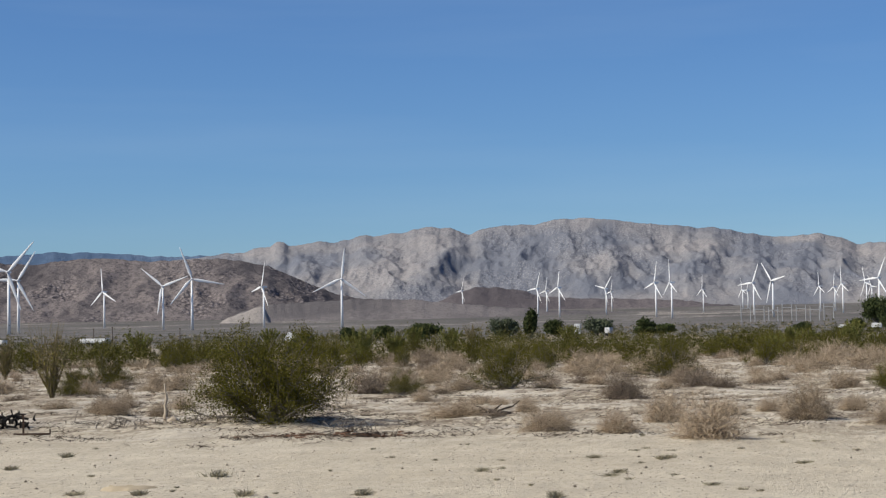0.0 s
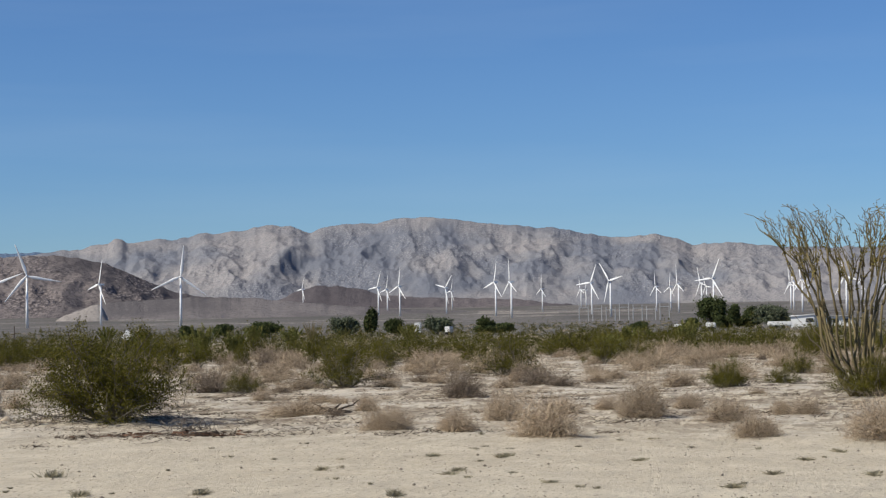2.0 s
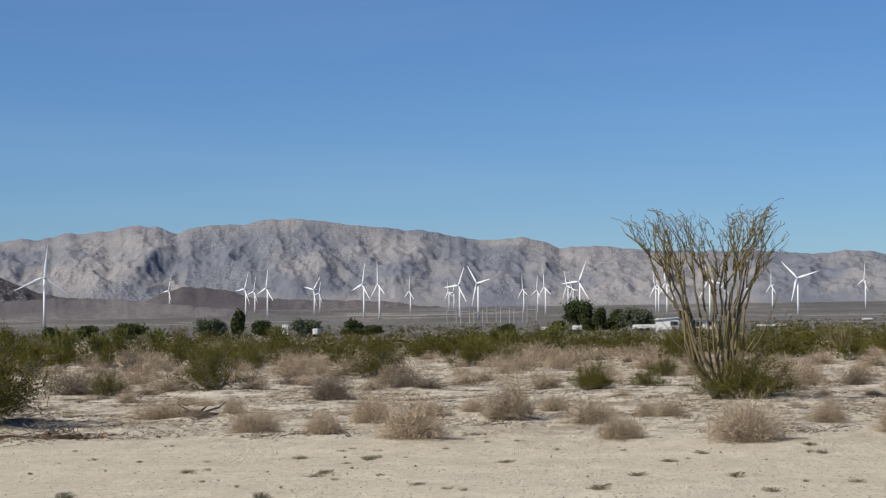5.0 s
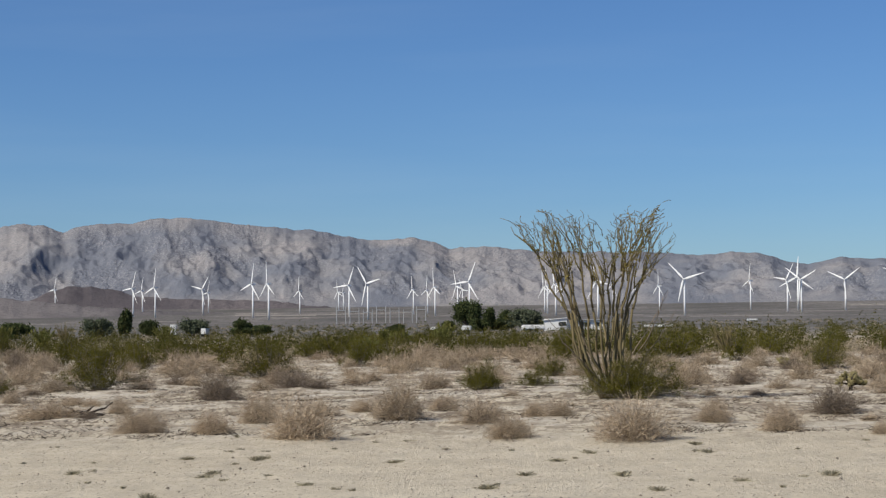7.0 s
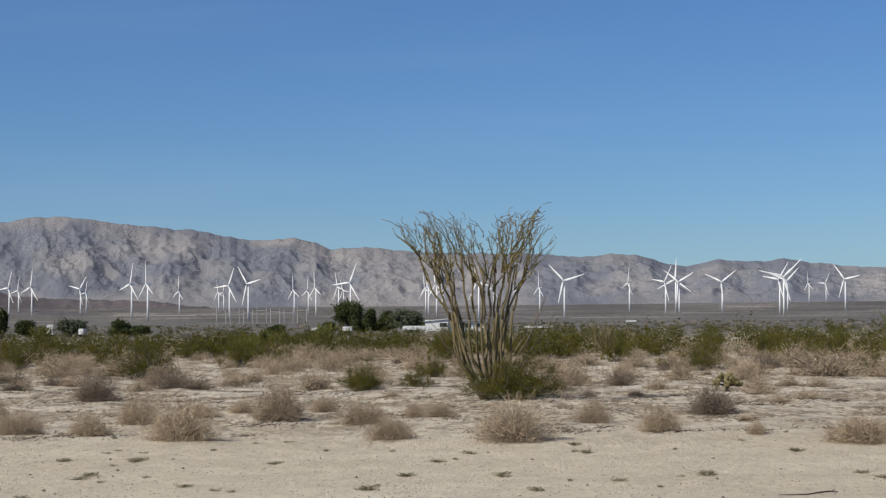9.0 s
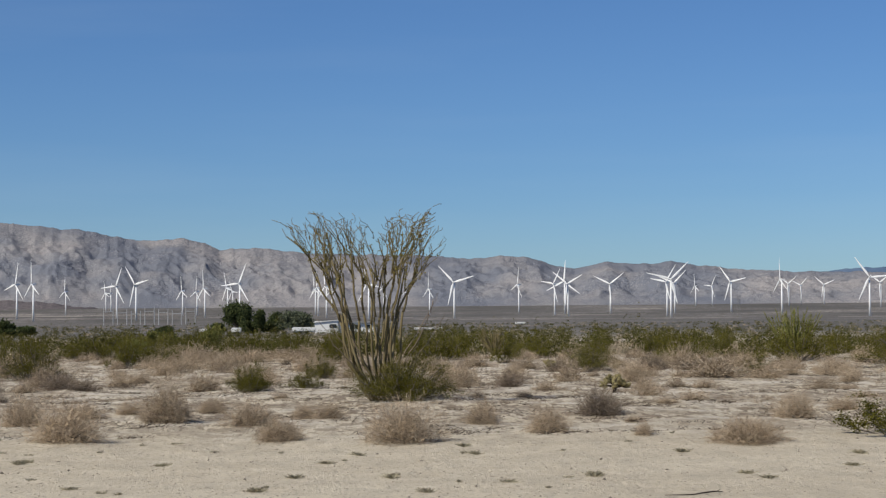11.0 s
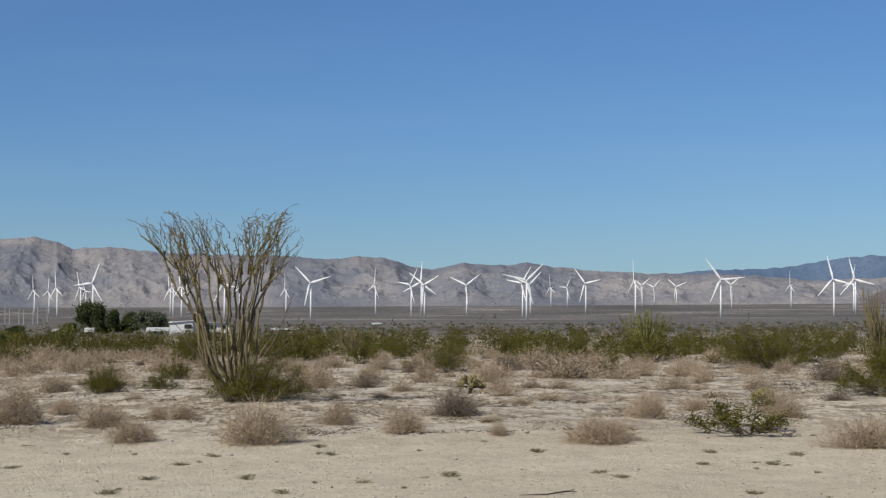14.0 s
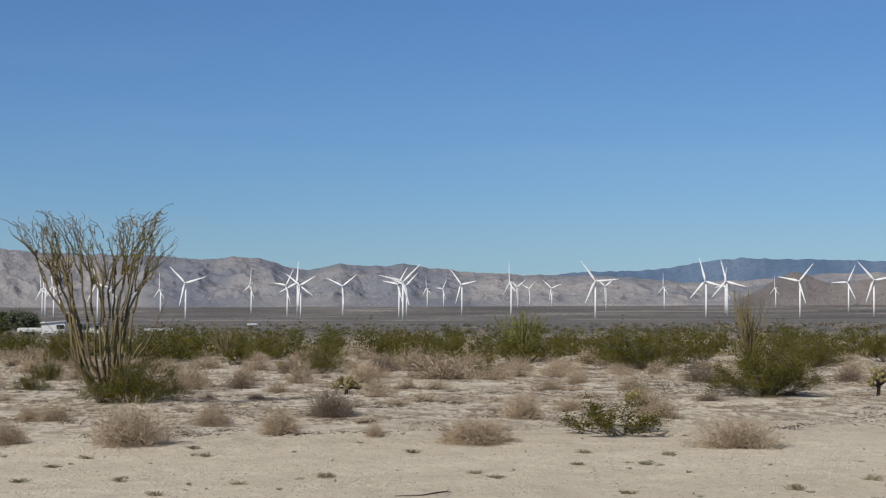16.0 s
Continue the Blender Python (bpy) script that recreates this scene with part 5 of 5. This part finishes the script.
def build_house():
    x, y, z = at(2.25, 362)
    t = thing("mobile_home", pose(x, y, z, 0, 0, -4) @ Matrix.Diagonal((1, 1, 0.86, 1)), "low white mobile home with a shallow pitched roof", "house")
    bm = box(-3.4, 0, 1.45, 4.6, 4.0, 2.9)
    part("front_wall", bm, M_WALL, t)
    bm = box(2.6, 0.6, 1.35, 7.6, 4.0, 2.3)
    part("side_wall", bm, M_WALL, t)
    bm = bmesh.new()
    v = [bm.verts.new(p) for p in ((-6.0, -2.3, 2.55), (-1.0, -2.3, 3.05), (-1.0, 2.3, 3.05), (-6.0, 2.3, 2.55), (-6.0, -2.3, 2.7), (-1.0, -2.3, 3.2), (-1.0, 2.3, 3.2), (-6.0, 2.3, 2.7))]
    for f in ((3, 2, 1, 0), (4, 5, 6, 7), (0, 1, 5, 4), (1, 2, 6, 5), (2, 3, 7, 6), (3, 0, 4, 7)):
        bm.faces.new([v[i] for i in f])
    part("roof", bm, M_WALL, t, "white sheet-metal roof")
    bm = box(2.6, 0.4, 2.6, 8.2, 4.8, 0.14, 0.02)
    part("awning", bm, M_STEEL, t, "grey flat awning")
    for wx, wy, wz, ww, wh in ((-2.0, -2.02, 1.7, 1.4, 1.0), (0.6, -1.42, 1.5, 1.0, 1.0), (2.8, -1.42, 1.5, 1.6, 0.9), (5.2, -1.42, 1.5, 1.2, 0.9)):
        w = part("window", box(wx, wy, wz, ww, 0.06, wh), M_DARKGLASS, t, "dark window pane")
        part("frame", box(wx, wy - 0.02, wz - wh / 2 - 0.05, ww + 0.1, 0.1, 0.08), M_WALL, w)
    for px in (-0.8, 2.4, 6.4):
        part("post", mesh_of("post", *tube([(px, -1.9, 0), (px, -1.9, 2.55)], [0.06, 0.06], 6), M_STEEL), M_STEEL, t)
    part("flue", mesh_of("flue", *tube([(-0.6, 0.4, 2.5), (-0.6, 0.4, 4.0)], [0.14, 0.14], 8), M_RUST), M_RUST, t, "dark stove flue")


def build_trailer(az, dist, length, height, turn, label, name="travel_trailer"):
    x, y, z = at(az, dist)
    t = thing(name, pose(x, y, z, 0, 0, turn), label, "trailer", "parked trailers")
    part("body", box(0, 0, height * 0.5 + 0.45, length, 2.2, height, min(0.25, length * 0.07, height * 0.2)), M_WALL, t)
    part("chassis", box(0, 0, 0.42, length * 1.08, 1.6, 0.12, 0.02), M_STEEL, t)
    if length > 6:
        part("window", box(-length * 0.2, -1.11, height * 0.62 + 0.45, length * 0.22, 0.03, height * 0.3), M_DARKGLASS, t)
        part("window", box(length * 0.22, -1.11, height * 0.62 + 0.45, length * 0.18, 0.03, height * 0.3), M_DARKGLASS, t)
    for sx in (-0.5, 0.5):
        for sy in (-0.95, 0.95):
            bm = bmesh.new()
            bmesh.ops.create_cone(bm, cap_ends=True, segments=14, radius1=0.34, radius2=0.34, depth=0.2, matrix=Matrix.Translation((sx * length * 0.3, sy, 0.34)) @ Matrix.Rotation(math.pi / 2, 4, "X"))
            part("wheel", bm, M_RUBBER, t, "black rubber wheel")


M_RUBBER = plain("rubber", (0.025, 0.025, 0.025), 0.8)
build_house()
build_trailer(0.98, 352, 4.6, 0.9, 3, "low white utility trailer beside the mobile home", "utility_trailer")
build_trailer(-1.17, 345, 1.9, 0.9, 0, "small white trailer in front of dark trees")
build_trailer(-2.2, 360, 1.6, 0.7, 4, "small white trailer half hidden in scrub")
build_trailer(5.0, 420, 6.6, 0.5, 0, "long low white trailer behind the bushes")
build_trailer(-25.97, 300, 4.8, 0.75, 2, "low white vehicle trailer behind scrub")
build_trailer(-28.9, 300, 2.4, 0.8, 2, "white trailer half hidden in scrub")
build_trailer(-10.55, 290, 1.0, 1.7, 8, "narrow white box trailer among grey trees")
build_trailer(-9.55, 300, 0.9, 1.0, -6, "small white trailer among grey trees")
build_trailer(-8.0, 520, 4.2, 0.8, 0, "low white trailer roof beyond the trees")
build_trailer(7.95, 900, 5.0, 0.9, 0, "far white long trailer on the plain")


def build_post(az, dist, height):
    x, y, z = at(az, dist)
    t = thing("gate_post", pose(x, y, z - 0.1), "thin dark steel post beside the parked trailer", "post", "gate posts")
    part("pole", mesh_of("pole", *tube([(0, 0, 0), (0, 0, height)], [0.07, 0.055], 7), M_RUST), M_RUST, t)
    part("cap", box(0, 0, height, 0.2, 0.2, 0.08, 0.01), M_RUST, t)


for row in ((-26.0, 300, 2.9), (-25.42, 300, 3.1), (-23.3, 300, 2.7)):
    build_post(*row)


def build_panel():
    """A pale sheet leaning on the far flat."""
    x, y, z = at(-19.95, 250)
    t = thing("leaning_panel", pose(x, y, z, 0, 0, 10), "white leaning sheet-metal panel behind the bush", "panel")
    part("sheet", box(0, 0, 1.0, 1.1, 0.06, 1.3, 0.01), M_WALL, t).matrix_basis = pose(0, 0, 0.1, 0, 35, 0)
    part("prop", mesh_of("prop", *tube([(0.3, 0.5, 0), (0.2, 0, 0.9)], [0.04, 0.04], 5), M_RUST), M_RUST, t)


build_panel()


# ---- substation and pylons on the plain ----
M_PYLON = plain("weathered_steel", (0.20, 0.195, 0.19), 0.7, 0.2)
def build_gantry(az, dist, height, width):
    x, y, z = at(az, dist)
    t = thing("substation_gantry", pose(x, y, z - 0.2, 0, 0, -az), "grey steel substation gantry on the plain", "gantry", "substation gantries")
    for sx in (-0.5, 0.5):
        part("post", mesh_of("post", *tube([(sx * width, 0, 0), (sx * width, 0, height)], [0.46, 0.34], 8), M_STEEL), M_STEEL, t)
    part("crossbeam", box(0, 0, height * 0.78, width, 0.6, 0.7, 0.05), M_STEEL, t)
    for sx in (-0.25, 0.0, 0.25):
        part("insulator", mesh_of("insulator", *tube([(sx * width, 0, height * 0.78), (sx * width, 0, height * 0.66)], [0.22, 0.16], 6), M_RUST), M_RUST, t)


for k in range(7):
    build_gantry(-5.2 + 0.43 * k, 1750 + 30 * (k % 3), 17.0 - 1.3 * (k % 3), 9.0)


def build_pylon(az, dist, height):
    x, y, z = at(az, dist)
    t = thing("lattice_pylon", pose(x, y, z - 0.2, 0, 0, -az + 20), "thin grey steel lattice power pylon", "pylon", "lattice pylons")
    w = height * 0.11
    for sx in (-1, 1):
        for sy in (-1, 1):
            part("leg", mesh_of("leg", *tube([(sx * w, sy * w, 0), (sx * w * 0.28, sy * w * 0.28, height * 0.7), (0, 0, height)], [0.17, 0.13, 0.1], 4), M_PYLON), M_PYLON, t)
    for i in range(6):
        z0, z1 = height * 0.115 * i, height * 0.115 * (i + 1)
        s0, s1 = w * (1 - 0.72 * z0 / (height * 0.7)), w * (1 - 0.72 * z1 / (height * 0.7))
        for s in (-1, 1):
            part("brace", mesh_of("brace", *tube([(-s * s0, -s0, z0), (s * s1, -s1, z1)], [0.08, 0.08], 3), M_PYLON), M_PYLON, t)
    for i, hz in enumerate((0.68, 0.80, 0.92)):
        part("crossarm", mesh_of("crossarm", *tube([(-height * (0.17 - 0.025 * i), 0, height * hz), (0, 0, height * (hz + 0.02)), (height * (0.17 - 0.025 * i), 0, height * hz)], [0.1, 0.22, 0.1], 4), M_PYLON), M_PYLON, t)


for az, dist, h in ((14.9, 2300, 33), (9.35, 2900, 33), (24.3, 2500, 30), (27.2, 2600, 30), (19.6, 3000, 32)):
    build_pylon(az, dist, h)


# ---- odds and ends at the edge of the track ----
def build_stump():
    z = float(ground_height(-14.16, 32.24))
    t = thing("bleached_stump", pose(-14.16, 32.24, z - 0.02), "thin bleached dead snag with a broken foot", "dead wood")
    part("snag", mesh_of("snag", *tube([(-0.03, 0, 0), (-0.07, 0, 0.12), (-0.035, 0.01, 0.25), (-0.06, 0, 0.36), (-0.02, 0, 0.5), (-0.05, 0.01, 0.62), (-0.07, 0, 0.8)], [0.05, 0.034, 0.04, 0.026, 0.03, 0.018, 0.01], 7), M_BLEACHED, True), M_BLEACHED, t)
    part("foot", mesh_of("foot", *tube([(0, 0, 0.03), (0.12, -0.03, 0.09), (0.24, 0, 0.02)], [0.05, 0.08, 0.04], 7), M_BLEACHED, True), M_BLEACHED, t)


def build_brush_pile(x, y, w, h, seed, label, mat, n, thick=1.0):
    rng = np.random.default_rng(seed)
    t = thing("brush_pile", pose(x, y, float(ground_height(x, y)) - 0.02), label, "dead brush", "dead brush piles")
    for i in range(n):
        c = np.array([rng.normal() * w * 0.26, rng.normal() * 0.3, rng.uniform(0.02, h * 0.5)])
        d = unit(rng, 1)[0] * [1, 0.7, 0.35]
        ln = rng.uniform(0.15, 0.42) * w * 0.6
        bend = rng.normal(size=3) * 0.06
        pts = np.array([c - d * ln / 2, c + bend, c + d * ln / 2 + [0, 0, rng.uniform(0, h * 0.4)]])
        pts[:, 2] = np.maximum(pts[:, 2], 0.015)
        part("dead_branch", mesh_of("dead_branch", *tube(pts, [0.009 * thick, 0.007 * thick, 0.003 * thick], 4), mat), mat, t)


def build_log():
    z = float(ground_height(-7.92, 33.28))
    t = thing("fallen_log", pose(-7.92, 33.28, z), "dark charred fallen log with a forked limb", "log")
    part("trunk", mesh_of("trunk", *tube([(-0.5, 0.02, 0.03), (-0.3, 0, 0.06), (-0.1, 0.05, 0.08), (0.15, 0, 0.05), (0.4, -0.05, 0.04)], [0.02, 0.035, 0.042, 0.036, 0.02], 8), M_DEAD, True), M_DEAD, t)
    for bend in ([(0.1, 0, 0.06), (0.3, 0, 0.13), (0.42, 0.02, 0.16), (0.56, 0.03, 0.27)], [(0.05, 0, 0.07), (0.14, 0.08, 0.16), (0.2, 0.1, 0.2)],
                 [(-0.12, 0.03, 0.07), (-0.2, -0.04, 0.15), (-0.33, -0.05, 0.19)], [(0.2, 0, 0.05), (0.3, -0.12, 0.03), (0.46, -0.16, 0.05)], [(-0.35, 0, 0.05), (-0.5, 0.06, 0.12), (-0.62, 0.05, 0.1)]):
        k = len(bend)
        part("limb", mesh_of("limb", *tube(bend, np.linspace(0.026, 0.008, k), 6), M_DEAD, True), M_DEAD, t)


def build_iron_stake():
    x, y = -14.86, 27.73
    z = float(ground_height(x, y))
    t = thing("iron_stake", pose(x, y, z, 0, 0, 14), "short rusty iron stake on a flat bar", "stake")
    part("stake", box(0, 0, 0.18, 0.03, 0.03, 0.36, 0.004), M_RUST, t)
    part("bar", box(0.14, 0, 0.02, 0.62, 0.05, 0.035, 0.006), M_RUST, t)
    part("peg", box(0.46, 0, 0.06, 0.025, 0.025, 0.10, 0.004), M_RUST, t)


def build_bark_litter(x, y, w, seed, mat, n=90):
    """Flat scraps of bark and leaf that lie under the bush."""
    rng = np.random.default_rng(seed)
    p = np.stack([rng.normal(size=n) * w * 0.26, rng.normal(size=n) * 0.55, np.zeros(n)], 1)
    zz = ground_height(x + p[:, 0], y + p[:, 1]) + 0.012
    d = np.stack([rng.normal(size=n) * 0.07, rng.normal(size=n) * 0.06, rng.uniform(-0.005, 0.02, n)], 1)
    c = p + np.stack([np.full(n, x), np.full(n, y), zz], 1)
    ob = new("bark_litter", mesh_of("bark_litter", *ribbons(c - d, c + d, rng.uniform(0.02, 0.06, n), rng), mat))
    tagged(ob, "reddish-brown fallen bark and leaf litter on sand", "litter", kind="stuff")


def build_stick():
    """A thin crooked branch that lies across the track."""
    x, y = 4.3, 17.65
    t = thing("fallen_stick", pose(x, y, float(ground_height(x, y)), 0, 0, 24), "thin dark crooked stick lying on the dirt track", "dead wood")
    part("stem", mesh_of("stem", *tube([(-0.42, 0.06, 0.008), (-0.2, -0.1, 0.014), (0.0, 0.0, 0.012), (0.2, 0.02, 0.016), (0.4, 0.22, 0.01)], [0.004, 0.007, 0.008, 0.006, 0.003], 6), M_DEAD, True), M_DEAD, t)
    part("twig", mesh_of("twig", *tube([(-0.02, 0.0, 0.012), (0.1, -0.06, 0.03), (0.2, -0.08, 0.02)], [0.007, 0.006, 0.003], 5), M_DEAD, True), M_DEAD, t)


def build_dirt_mound():
    """A scraped heap of finer tan earth, flat on top."""
    rng = np.random.default_rng(77)
    m = 26
    rim = [(1 + 0.12 * rng.normal(), k * 2 * math.pi / m) for k in range(m)]
    rings = [(1.0, 0.0), (0.8, 0.03), (0.5, 0.045), (0.2, 0.05)]
    v = [(0.30 * f * s * math.cos(a), 0.30 * f * s * math.sin(a), z + 0.006 * rng.normal()) for f, z in rings for s, a in rim] + [(0, 0, 0.05)]
    f = [(i * m + k, i * m + (k + 1) % m, (i + 1) * m + (k + 1) % m, (i + 1) * m + k) for i in range(3) for k in range(m)] + [(3 * m + k, 3 * m + (k + 1) % m, 4 * m) for k in range(m)]
    ob = new("dirt_mound", mesh_of("dirt_mound", v, f, M_EARTH, True))
    ob.location = (-8.6, 18.4, float(ground_height(-8.6, 18.4)) - 0.012)
    tagged(ob, "low scraped mound of tan earth on the track", "dirt mound")


M_EARTH = plain("tan_earth", (0.47, 0.385, 0.26), 0.95, 0, 0.25, 6.0)
M_CHAR = plain("charred_wood", (0.02, 0.018, 0.016), 0.9, 0, 0.4, 9.0)
build_stump()
build_log()
build_iron_stake()
build_stick()
build_dirt_mound()
build_brush_pile(-16.25, 29.5, 1.0, 0.45, 701, "black charred brush pile beside the track", M_CHAR, 60, 3.2)
build_brush_pile(-14.2, 30.0, 1.6, 0.30, 702, "grey dead brush lying on sand", M_STEM, 46)
build_brush_pile(-12.9, 30.6, 1.3, 0.22, 703, "grey dead brush lying on sand", M_STEM, 26)
build_brush_pile(-9.35, 28.6, 1.3, 0.36, 704, "grey dead branches fallen beside the big bush", M_STEM, 60)
build_brush_pile(-8.6, 27.2, 1.2, 0.14, 705, "dark dead branches lying on sand", M_DEAD, 26)
build_brush_pile(15.9, 41.2, 1.8, 0.5, 706, "grey dead branches beside the dense bush", M_STEM, 44)
build_bark_litter(-9.1, 27.3, 2.2, 711, M_BROWN, 150)
